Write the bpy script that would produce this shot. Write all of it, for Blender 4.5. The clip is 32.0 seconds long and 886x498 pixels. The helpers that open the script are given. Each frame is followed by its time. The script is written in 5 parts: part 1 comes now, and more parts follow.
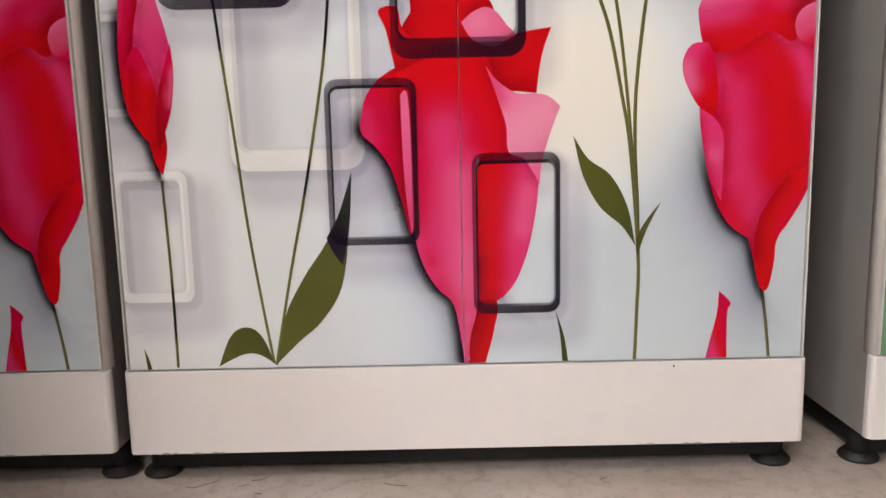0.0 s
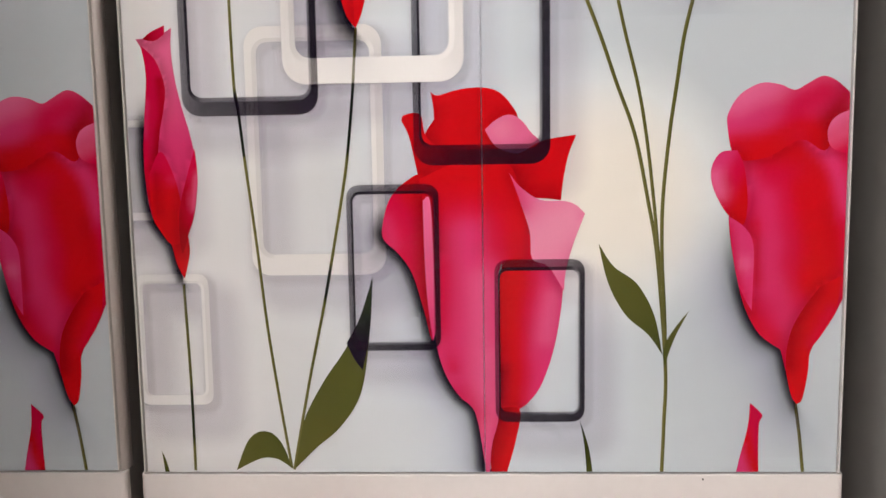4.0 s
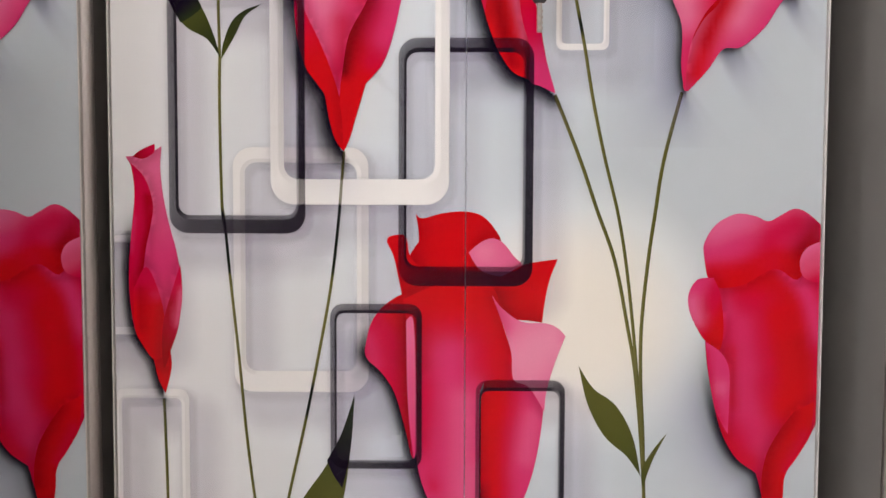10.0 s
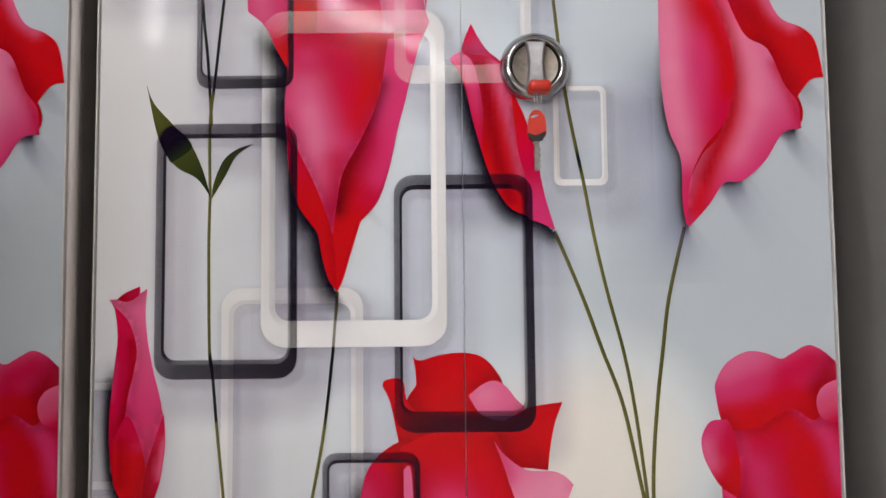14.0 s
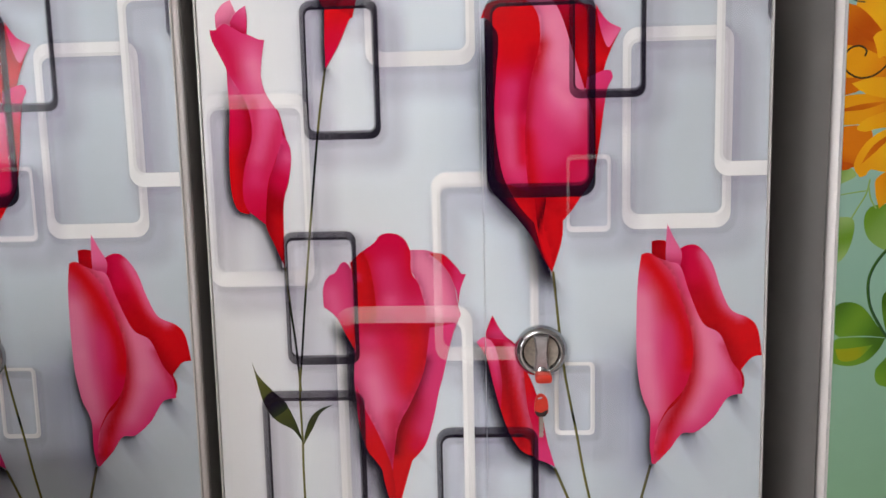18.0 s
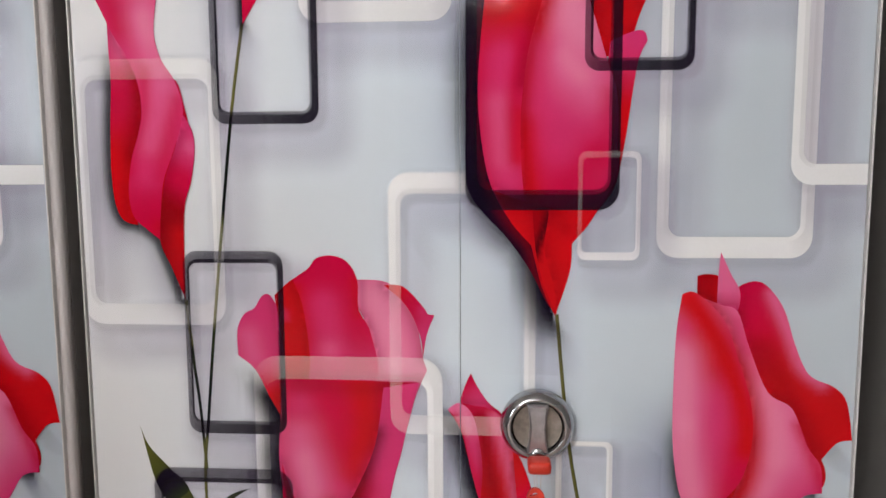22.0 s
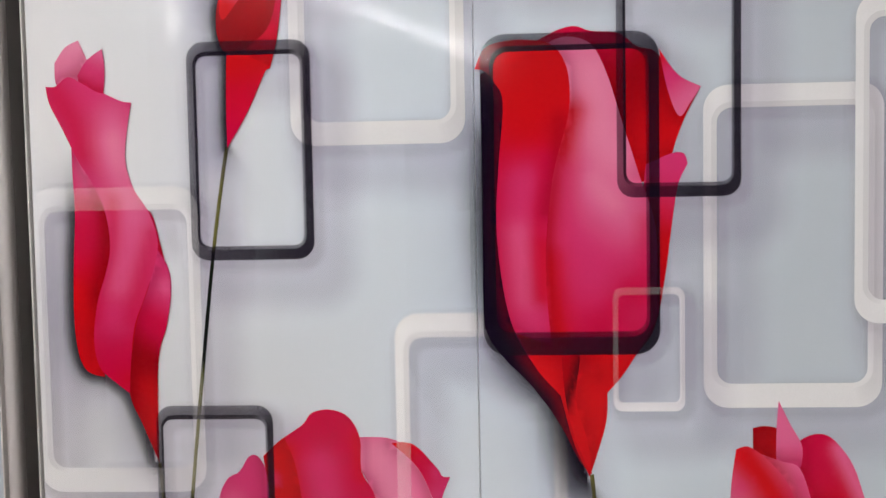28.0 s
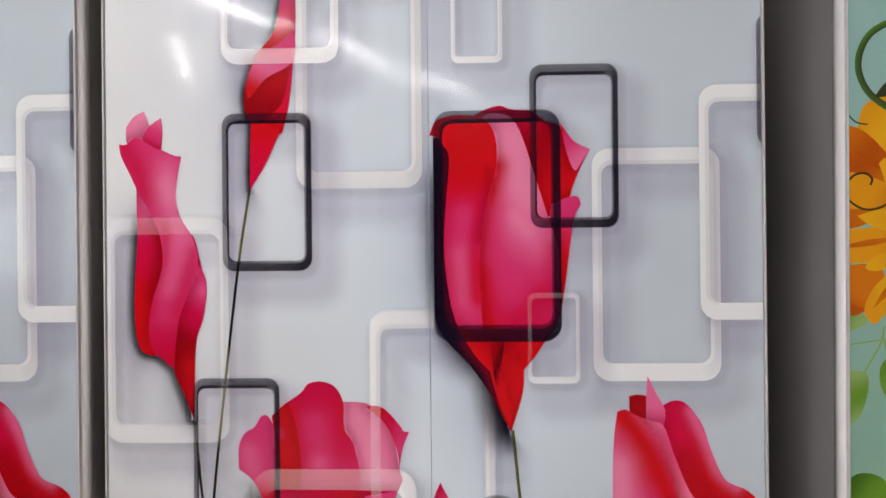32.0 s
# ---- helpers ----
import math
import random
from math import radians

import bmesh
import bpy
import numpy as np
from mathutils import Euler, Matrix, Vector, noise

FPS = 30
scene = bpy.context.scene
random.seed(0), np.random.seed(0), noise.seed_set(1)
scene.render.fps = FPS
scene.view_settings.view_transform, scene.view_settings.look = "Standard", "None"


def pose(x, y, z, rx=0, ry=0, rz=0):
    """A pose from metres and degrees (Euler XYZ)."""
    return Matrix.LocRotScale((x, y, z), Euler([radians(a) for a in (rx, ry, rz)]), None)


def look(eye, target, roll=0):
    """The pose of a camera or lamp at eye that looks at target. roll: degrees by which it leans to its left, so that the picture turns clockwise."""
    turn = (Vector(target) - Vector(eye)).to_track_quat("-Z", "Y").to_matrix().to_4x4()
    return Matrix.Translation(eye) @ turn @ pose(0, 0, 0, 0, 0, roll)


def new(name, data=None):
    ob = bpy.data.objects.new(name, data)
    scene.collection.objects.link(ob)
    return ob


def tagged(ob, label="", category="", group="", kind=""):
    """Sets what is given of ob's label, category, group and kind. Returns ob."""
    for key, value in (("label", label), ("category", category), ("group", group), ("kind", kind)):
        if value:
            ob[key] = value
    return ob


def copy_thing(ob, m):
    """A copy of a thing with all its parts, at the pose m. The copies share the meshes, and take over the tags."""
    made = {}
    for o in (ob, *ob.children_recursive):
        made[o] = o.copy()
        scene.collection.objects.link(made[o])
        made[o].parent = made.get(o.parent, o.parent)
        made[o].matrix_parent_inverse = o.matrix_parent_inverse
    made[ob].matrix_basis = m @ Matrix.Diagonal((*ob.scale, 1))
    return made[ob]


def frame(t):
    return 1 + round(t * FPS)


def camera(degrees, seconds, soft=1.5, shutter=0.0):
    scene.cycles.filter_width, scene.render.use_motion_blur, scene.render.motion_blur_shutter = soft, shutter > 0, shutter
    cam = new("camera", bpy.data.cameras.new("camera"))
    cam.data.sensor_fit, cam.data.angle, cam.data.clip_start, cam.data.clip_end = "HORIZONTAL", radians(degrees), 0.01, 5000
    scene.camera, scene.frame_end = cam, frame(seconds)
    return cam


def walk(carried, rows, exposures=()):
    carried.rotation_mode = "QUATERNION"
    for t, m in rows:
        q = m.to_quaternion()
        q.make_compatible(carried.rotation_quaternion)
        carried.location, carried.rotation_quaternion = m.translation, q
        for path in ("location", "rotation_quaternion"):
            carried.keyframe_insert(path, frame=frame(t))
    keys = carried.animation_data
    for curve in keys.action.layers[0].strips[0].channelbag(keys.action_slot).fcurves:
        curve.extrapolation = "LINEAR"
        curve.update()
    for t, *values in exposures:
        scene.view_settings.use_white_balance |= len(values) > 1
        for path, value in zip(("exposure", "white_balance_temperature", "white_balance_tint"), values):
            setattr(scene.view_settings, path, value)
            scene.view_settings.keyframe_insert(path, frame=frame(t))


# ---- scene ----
cam = camera(60.0, 32.0, soft=1.5)
ROWS = [
    (0.0, 0.4303, -0.9926, 0.4761, 0.31, -8.62, -1.31),
    (0.5, 0.4354, -0.9778, 0.5188, 0.82, -10.36, -1.12),
    (1.0, 0.4381, -0.9754, 0.5253, 1.25, -10.50, -1.16),
    (1.5, 0.4349, -0.9753, 0.5280, 1.19, -9.62, -1.67),
    (2.0, 0.4402, -0.9751, 0.5433, 1.78, -8.05, -0.98),
    (2.5, 0.4373, -0.9703, 0.5482, 1.81, -7.93, -0.53),
    (3.0, 0.4381, -0.9680, 0.5560, 1.70, -7.80, -1.06),
    (3.5, 0.4442, -0.9662, 0.5667, 2.64, -6.63, -1.03),
    (5.5, 0.4224, -0.9657, 0.5598, 1.44, -5.47, -0.66),
    (6.0, 0.4295, -0.9662, 0.5665, 2.07, -5.12, -0.78),
    (6.5, 0.4296, -0.9634, 0.5809, 1.96, -5.44, -0.80),
    (7.0, 0.4274, -0.9712, 0.5786, 1.58, -3.95, -0.62),
    (7.5, 0.4453, -0.9743, 0.6069, 2.63, -4.20, -0.07),
    (8.0, 0.4422, -0.9785, 0.6143, 2.06, -4.17, 0.16),
    (8.5, 0.4349, -0.9825, 0.6371, 1.57, -4.86, 0.08),
    (9.0, 0.4369, -0.9786, 0.6258, 1.46, -2.95, 0.06),
    (9.5, 0.4375, -0.9767, 0.6513, 1.29, -2.93, 0.15),
    (10.0, 0.4324, -0.9724, 0.6631, 0.64, -2.76, 0.21),
    (10.5, 0.4361, -0.9582, 0.6649, 0.46, -1.47, 0.40),
    (11.0, 0.4328, -0.9416, 0.6703, 0.76, -0.96, -0.01),
    (11.5, 0.4333, -0.9309, 0.6886, 0.64, -0.78, -0.86),
    (12.0, 0.4300, -0.9177, 0.7064, -0.28, 2.11, -0.89),
    (12.5, 0.4248, -0.9347, 0.7346, 0.58, 1.82, -0.65),
    (13.0, 0.4294, -0.9300, 0.7434, 0.04, 1.82, -0.47),
    (13.5, 0.4263, -0.9315, 0.7369, -0.17, 2.22, -0.62),
    (14.0, 0.4263, -0.9344, 0.7285, 0.09, 3.75, -0.57),
    (14.5, 0.4233, -0.9256, 0.7746, 0.77, 3.27, -0.08),
    (15.0, 0.4209, -0.8918, 0.9739, 0.73, -1.64, -0.09),
    (15.5, 0.4476, -0.9523, 1.1564, 2.18, -6.86, -1.10),
    (17.5, 0.4396, -1.2060, 1.3264, 2.20, -8.36, -1.58),
    (18.0, 0.4362, -1.2346, 1.3286, 2.44, -6.83, -1.33),
    (18.5, 0.4326, -1.2607, 1.3319, 2.44, -6.42, -1.70),
    (19.0, 0.3963, -1.2650, 1.3077, 0.91, -5.43, -1.22),
    (19.5, 0.4174, -1.2473, 1.3363, 1.76, -7.04, -1.67),
    (20.0, 0.4374, -1.1742, 1.3212, 2.17, -6.34, -1.67),
    (20.5, 0.4807, -1.0562, 1.3190, 3.93, -6.54, -1.72),
    (21.0, 0.5041, -0.9805, 1.3177, 4.59, -6.75, -1.14),
    (21.5, 0.5104, -0.9342, 1.3255, 4.78, -7.25, -0.65),
    (22.0, 0.4920, -0.8756, 1.3185, 4.04, -6.65, -0.26),
    (22.5, 0.4779, -0.8128, 1.3276, 3.09, -6.46, -0.43),
    (23.0, 0.4637, -0.7717, 1.3305, 2.90, -5.56, -0.42),
    (23.5, 0.4481, -0.7324, 1.3461, 1.60, -5.31, -0.36),
    (24.0, 0.4482, -0.7210, 1.3612, 2.44, -5.70, -0.94),
    (24.5, 0.4456, -0.7174, 1.3688, 2.16, -6.05, -0.69),
    (25.0, 0.4554, -0.7147, 1.3722, 2.84, -5.08, -1.17),
    (25.5, 0.4502, -0.6945, 1.3816, 1.96, -5.58, -1.05),
    (26.0, 0.4384, -0.6658, 1.3869, 1.50, -5.23, -1.16),
    (26.5, 0.4297, -0.6675, 1.3957, 1.14, -4.33, -1.44),
    (28.5, 0.4645, -0.7981, 1.4020, 2.93, -2.34, -0.96),
    (29.0, 0.4765, -0.8316, 1.3964, 2.59, -2.24, -0.85),
    (29.5, 0.4886, -0.8677, 1.3931, 3.25, -2.23, -0.94),
    (30.0, 0.4996, -0.9076, 1.3922, 2.94, -1.79, -0.56),
    (30.5, 0.4949, -0.9445, 1.3914, 2.62, -1.80, -0.40),
    (31.0, 0.5015, -0.9834, 1.3919, 2.41, -1.06, -0.64),
    (31.5, 0.5027, -1.0176, 1.3686, 2.69, 0.30, -0.74),
    (32.0, 0.5079, -1.0460, 1.3854, 2.15, 0.14, -0.56),
]
walk(cam, [(t, pose(x, y, z, 90 + pitch, 0, yaw) @ pose(0, 0, 0, 0, 0, roll)) for t, x, y, z, yaw, pitch, roll in ROWS],
     [(0.0, 0.63, 6850, 10), (8.0, 0.57, 6800, 11), (10.5, 0.45, 6700, 11), (12.0, 0.31, 6500, 10), (14.0, 0.33, 6450, 9), (15.5, 0.42, 6450, 9),
      (18.0, 0.33, 6450, 9), (26.0, 0.20, 6450, 9), (32.0, 0.20, 6400, 10)])

# ---- world and lamps ----
world = bpy.data.worlds.new("world")
scene.world = world
world.use_nodes = True
world.node_tree.nodes["Background"].inputs["Color"].default_value = (0.05, 0.055, 0.06, 1)
world.node_tree.nodes["Background"].inputs["Strength"].default_value = 0.3
TUBE_POWER = 140.0
# fill light from the left, added in an invented window opening
fill_lamp = bpy.data.lights.new("added_fill_light", "AREA")
fill_lamp.shape, fill_lamp.size, fill_lamp.size_y, fill_lamp.energy, fill_lamp.color = "RECTANGLE", 1.15, 1.1, 40.0, (0.92, 0.96, 1.0)
new("added_fill_light", fill_lamp).matrix_world = look((-2.72, -3.725, 1.6), (0.0, -3.725, 1.6))

# ---- inks of the print (linear colours) ----
INK = {
    "red": (0.58, 0.004, 0.008), "blood": (0.30, 0.001, 0.005), "deep": (0.09, 0.001, 0.004),
    "crimson": (0.57, 0.003, 0.046), "pink": (0.66, 0.036, 0.160), "rose": (0.75, 0.140, 0.295), "pale": (0.83, 0.28, 0.43),
    "straw": (0.20, 0.185, 0.065), "olive": (0.105, 0.105, 0.022), "dark_olive": (0.062, 0.072, 0.014), "moss": (0.016, 0.024, 0.008),
    "white": (0.855, 0.858, 0.852), "shade": (0.080, 0.055, 0.190), "lilac": (0.315, 0.285, 0.36), "night": (0.005, 0.002, 0.012), "smoke": (0.007, 0.003, 0.012), "veil": (0.90, 0.89, 0.88),
    "orange": (0.60, 0.165, 0.006), "amber": (0.70, 0.30, 0.008), "rust": (0.42, 0.070, 0.004), "yellow": (0.74, 0.38, 0.010),
    "leaf": (0.12, 0.25, 0.020), "dark_leaf": (0.045, 0.12, 0.010), "mint": (0.27, 0.40, 0.13), "lime": (0.27, 0.29, 0.008), "bottle": (0.02, 0.055, 0.03),
    "brown": (0.05, 0.035, 0.012),
}


# ---- materials ----
class Nodes:
    """A short hand for a node material."""

    def __init__(self, name):
        self.mat = bpy.data.materials.new(name)
        self.mat.use_nodes = True
        self.tree = self.mat.node_tree
        self.bsdf = self.tree.nodes["Principled BSDF"]
        self.out = self.tree.nodes["Material Output"]

    def add(self, kind, inputs=None, **settings):
        n = self.tree.nodes.new(kind)
        for k, v in settings.items():
            setattr(n, k, v)
        for k, v in (inputs or {}).items():
            self.put(n, k, v)
        return n

    def put(self, n, k, v):
        if isinstance(v, bpy.types.NodeSocket):
            self.tree.links.new(v, n.inputs[k])
        else:
            n.inputs[k].default_value = v

    def base(self, **inputs):
        for k, v in inputs.items():
            self.put(self.bsdf, k.replace("_", " "), v)

    def place(self):
        return self.add("ShaderNodeTexCoord").outputs["Object"]

    def noise(self, scale, detail=3.0, rough=0.55, vector=None):
        n = self.add("ShaderNodeTexNoise", {"Scale": scale, "Detail": detail, "Roughness": rough, "Vector": vector or self.place()})
        return n.outputs["Fac"]

    def ramp(self, fac, stops):
        n = self.add("ShaderNodeValToRGB", {"Fac": fac})
        e = n.color_ramp.elements
        while len(e) < len(stops):
            e.new(0.5)
        for s, (p, c) in zip(e, stops):
            s.position, s.color = p, (*c, 1) if len(c) == 3 else c
        return n.outputs["Color"]

    def bump(self, height, strength, distance=0.001, normal=None):
        n = self.add("ShaderNodeBump", {"Height": height, "Strength": strength, "Distance": distance})
        if normal is not None:
            self.put(n, "Normal", normal)
        return n.outputs["Normal"]

    def mix(self, fac, a, b, blend="MIX"):
        n = self.add("ShaderNodeMix", data_type="RGBA", blend_type=blend)
        for k, v in ((0, fac), (6, a), (7, b)):
            if isinstance(v, bpy.types.NodeSocket):
                self.tree.links.new(v, n.inputs[k])
            else:
                n.inputs[k].default_value = (*v, 1) if isinstance(v, tuple) and len(v) == 3 else v
        return n.outputs[2]


GLOSS = 1.23


def gloss_film(n):
    """The wavy gloss film over the print: its normal and roughness."""
    geo = n.add("ShaderNodeNewGeometry").outputs["Position"]
    wave = n.noise(5.0, 1.0, 0.4, geo)
    fine = n.noise(420.0, 2.0, 0.5, geo)
    normal = n.bump(fine, 0.02, 0.0004, n.bump(wave, 0.22, 0.010))
    smear = n.noise(16.0, 4.0, 0.6, geo)
    rough = n.add("ShaderNodeMapRange", {"Value": smear, "From Min": 0.3, "From Max": 0.75, "To Min": 0.055, "To Max": 0.12}).outputs["Result"]
    return normal, rough


def print_ink():
    """Ink on laminate: three inks blended along 'ramp', laid on by 'cover'."""
    n = Nodes("printed_ink")
    att = {k: n.add("ShaderNodeAttribute", attribute_name=k) for k in ("ink_a", "ink_b", "ink_c", "ramp", "cover")}
    u = att["ramp"].outputs["Fac"]
    geo = n.add("ShaderNodeNewGeometry").outputs["Position"]
    wobble = n.add("ShaderNodeMath", {0: n.noise(38.0, 2.0, 0.5, geo), 1: 0.10, 2: -0.05}, operation="MULTIPLY_ADD").outputs[0]
    u = n.add("ShaderNodeMath", {0: u, 1: wobble}, operation="ADD").outputs[0]
    first = n.add("ShaderNodeMapRange", {"Value": u, "From Min": 0.0, "From Max": 0.5}, interpolation_type="SMOOTHSTEP").outputs["Result"]
    second = n.add("ShaderNodeMapRange", {"Value": u, "From Min": 0.5, "From Max": 1.0}, interpolation_type="SMOOTHSTEP").outputs["Result"]
    col = n.mix(second, n.mix(first, att["ink_a"].outputs["Color"], att["ink_b"].outputs["Color"]), att["ink_c"].outputs["Color"])
    dots = n.noise(900.0, 1.0, 0.5, geo)
    col = n.mix(0.06, col, n.ramp(dots, [(0.3, (0.4, 0.4, 0.4)), (0.7, (1, 1, 1))]), "MULTIPLY")
    normal, rough = gloss_film(n)
    n.base(Base_Color=col, Normal=normal, Roughness=rough, IOR=GLOSS)
    # light crosses a thin ink twice, so each crossing lets through the root of what the cover leaves
    cover = att["cover"].outputs["Fac"]
    left = n.add("ShaderNodeMath", {0: 1.0, 1: cover}, operation="SUBTRACT", use_clamp=True).outputs[0]
    once = n.add("ShaderNodeMath", {0: left}, operation="SQRT").outputs[0]
    clear = n.add("ShaderNodeBsdfTransparent", {"Color": once})
    laid = n.add("ShaderNodeMixShader", {0: cover, 2: n.bsdf.outputs[0]})
    both = n.add("ShaderNodeAddShader", {0: clear.outputs[0], 1: laid.outputs[0]})
    n.tree.links.new(both.outputs[0], n.out.inputs["Surface"])
    return n.mat


def print_ground(name, cool, warm, green=False):
    """The printed ground of a door: cool white with warmer clouds, painted light fall-off and glow, or mint running to
    green.
    """
    n = Nodes(name)
    p = n.place()
    xyz = n.add("ShaderNodeSeparateXYZ", {"Vector": p})
    cloud = n.noise(2.3, 2.0, 0.45, p)
    # light falling off towards the right door edge, put into the ground colour
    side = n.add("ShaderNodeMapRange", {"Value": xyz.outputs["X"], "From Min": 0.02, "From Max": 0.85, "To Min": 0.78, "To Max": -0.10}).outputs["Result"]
    # a bright cream glow painted into the ground round this point
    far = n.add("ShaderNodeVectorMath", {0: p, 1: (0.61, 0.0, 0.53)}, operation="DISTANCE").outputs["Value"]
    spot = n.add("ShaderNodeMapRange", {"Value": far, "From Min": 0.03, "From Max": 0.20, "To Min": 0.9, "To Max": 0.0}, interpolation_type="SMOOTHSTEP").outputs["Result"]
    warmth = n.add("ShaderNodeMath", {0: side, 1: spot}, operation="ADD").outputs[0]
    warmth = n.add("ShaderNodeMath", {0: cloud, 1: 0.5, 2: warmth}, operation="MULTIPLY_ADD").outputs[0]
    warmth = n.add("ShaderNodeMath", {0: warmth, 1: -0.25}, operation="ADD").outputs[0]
    # the first stop darkens the cool ground for the dimmer right side
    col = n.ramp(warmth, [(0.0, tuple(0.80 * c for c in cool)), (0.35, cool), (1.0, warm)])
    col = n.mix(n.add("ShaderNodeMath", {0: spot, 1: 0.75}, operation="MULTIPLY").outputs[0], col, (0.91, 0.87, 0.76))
    if green:
        z = n.add("ShaderNodeSeparateXYZ", {"Vector": p}).outputs["Z"]
        rise = n.add("ShaderNodeMapRange", {"Value": z, "From Min": 0.6, "From Max": 1.6}).outputs["Result"]
        col = n.ramp(rise, [(0.0, warm), (1.0, cool)])
    dots = n.noise(900.0, 1.0, 0.5, p)
    col = n.mix(0.05, col, n.ramp(dots, [(0.3, (0.5, 0.5, 0.5)), (0.7, (1, 1, 1))]), "MULTIPLY")
    normal, rough = gloss_film(n)
    n.base(Base_Color=col, Normal=normal, Roughness=rough, IOR=GLOSS)
    return n.mat


def enamel(name, a, b, rough=0.38):
    """Baked enamel on sheet steel: faint orange peel, hand marks and dust."""
    n = Nodes(name)
    p = n.place()
    col = n.ramp(n.noise(3.5, 4.0, 0.6, p), [(0.3, a), (0.7, b)])
    col = n.mix(0.07, col, n.ramp(n.noise(60.0, 5.0, 0.7, p), [(0.35, (0.72, 0.70, 0.68)), (0.6, (1, 1, 1))]), "MULTIPLY")
    wear = n.add("ShaderNodeMapRange", {"Value": n.noise(9.0, 4.0, 0.6, p), "To Min": rough - 0.08, "To Max": rough + 0.14}).outputs["Result"]
    n.base(Base_Color=col, Roughness=wear, Normal=n.bump(n.noise(260.0, 2.0, 0.5, p), 0.12, 0.0006, n.bump(n.noise(6.0, 1.0, 0.4, p), 0.15, 0.004)))
    return n.mat


def plain(name, col, rough=0.5, metal=0.0, scale=30.0, depth=0.25, bump=0.1):
    n = Nodes(name)
    p = n.place()
    dark = tuple(c * (1 - depth) for c in col)
    n.base(Base_Color=n.ramp(n.noise(scale, 4.0, 0.6, p), [(0.3, dark), (0.7, col)]), Roughness=rough, Metallic=metal,
           Normal=n.bump(n.noise(scale * 6, 3.0, 0.6, p), bump, 0.0008))
    return n.mat


def marble():
    """Worn greige stone floor with veins, smears and fine scratches."""
    n = Nodes("stone_floor")
    p = n.place()
    warp = n.mix(0.18, p, n.add("ShaderNodeTexNoise", {"Scale": 3.0, "Detail": 4.0, "Vector": p}).outputs["Color"], "ADD")
    base = n.ramp(n.noise(5.0, 6.0, 0.65, warp), [(0.30, (0.52, 0.43, 0.385)), (0.50, (0.63, 0.535, 0.485)), (0.72, (0.69, 0.605, 0.56))])
    vein = n.add("ShaderNodeTexWave", {"Scale": 2.2, "Distortion": 9.0, "Detail": 4.0, "Detail Scale": 2.0, "Vector": warp}).outputs["Fac"]
    base = n.mix(0.22, base, n.ramp(vein, [(0.0, (0.55, 0.50, 0.46)), (0.06, (1, 1, 1))]), "MULTIPLY")
    base = n.mix(0.5, base, n.ramp(n.noise(46.0, 5.0, 0.75, p), [(0.34, (0.55, 0.50, 0.45)), (0.5, (1, 1, 1))]), "MULTIPLY")
    rough = n.add("ShaderNodeMapRange", {"Value": n.noise(12.0, 4.0, 0.6, p), "To Min": 0.30, "To Max": 0.55}).outputs["Result"]
    n.base(Base_Color=base, Roughness=rough, Normal=n.bump(n.noise(80.0, 4.0, 0.6, p), 0.08, 0.001))
    return n.mat


def glow(name, col, power):
    n = Nodes(name)
    n.base(Base_Color=(0.8, 0.8, 0.8, 1), Emission_Color=(*col, 1), Emission_Strength=power)
    return n.mat


INKS = print_ink()
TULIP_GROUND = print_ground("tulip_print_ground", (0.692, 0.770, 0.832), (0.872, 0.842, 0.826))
DAISY_GROUND = print_ground("daisy_print_ground", (0.29, 0.47, 0.43), (0.185, 0.335, 0.19), green=True)
IVORY = enamel("ivory_enamel", (0.815, 0.775, 0.765), (0.845, 0.805, 0.795))
# the ivory enamel again, darkened to carry the shade between the wardrobes
SHADED_IVORY = enamel("shaded_ivory_enamel", (0.305, 0.29, 0.28), (0.335, 0.32, 0.31), 0.40)
EDGE = plain("door_edge_trim", (0.74, 0.72, 0.70), 0.35, 0.0, 40, 0.15)
RUBBER = plain("black_rubber", (0.016, 0.014, 0.014), 0.55, 0.0, 60, 0.4, 0.3)
BLACK_STEEL = plain("black_steel", (0.006, 0.005, 0.006), 0.75, 0.0, 30, 0.3)
CHROME = plain("chrome", (0.45, 0.45, 0.46), 0.10, 1.0, 12, 0.10, 0.02)
SATIN = plain("satin_nickel", (0.56, 0.55, 0.57), 0.38, 1.0, 90, 0.25, 0.25)
RECESS = plain("dull_recess", (0.36, 0.31, 0.26), 0.55, 0.5, 60, 0.5, 0.35)
RED_PLASTIC = plain("red_plastic", (0.62, 0.030, 0.012), 0.35, 0.0, 80, 0.15)
RAW = plain("bare_primer", (0.36, 0.31, 0.28), 0.6, 0.0, 120, 0.4, 0.3)
BLACK_PLASTIC = plain("black_plastic", (0.012, 0.009, 0.009), 0.5, 0.0, 80, 0.3)
STEEL = plain("key_steel", (0.50, 0.47, 0.43), 0.28, 1.0, 120, 0.3, 0.2)
THREAD = plain("clear_thread", (0.62, 0.58, 0.56), 0.3, 0.0, 90, 0.2)
STONE = marble()
PLASTER = plain("wall_plaster", (0.31, 0.305, 0.30), 0.85, 0.0, 4, 0.10, 0.15)
CEILING = plain("ceiling_paint", (0.74, 0.74, 0.72), 0.9, 0.0, 5, 0.06, 0.1)
TUBE_GLOW = glow("tube_glow", (1.0, 0.975, 0.975), TUBE_POWER)


# ---- building helpers ----
def mesh_of(name, bm, material, smooth=False):
    me = bpy.data.meshes.new(name)
    bm.normal_update()
    bm.to_mesh(me)
    bm.free()
    me.materials.append(material)
    if smooth:
        for p in me.polygons:
            p.use_smooth = True
    return me


def part(name, bm, material, parent, label="", smooth=False):
    """One mesh object under a thing or under a part."""
    ob = new(name, mesh_of(name, bm, material, smooth))
    ob.parent = parent
    return tagged(ob, label)


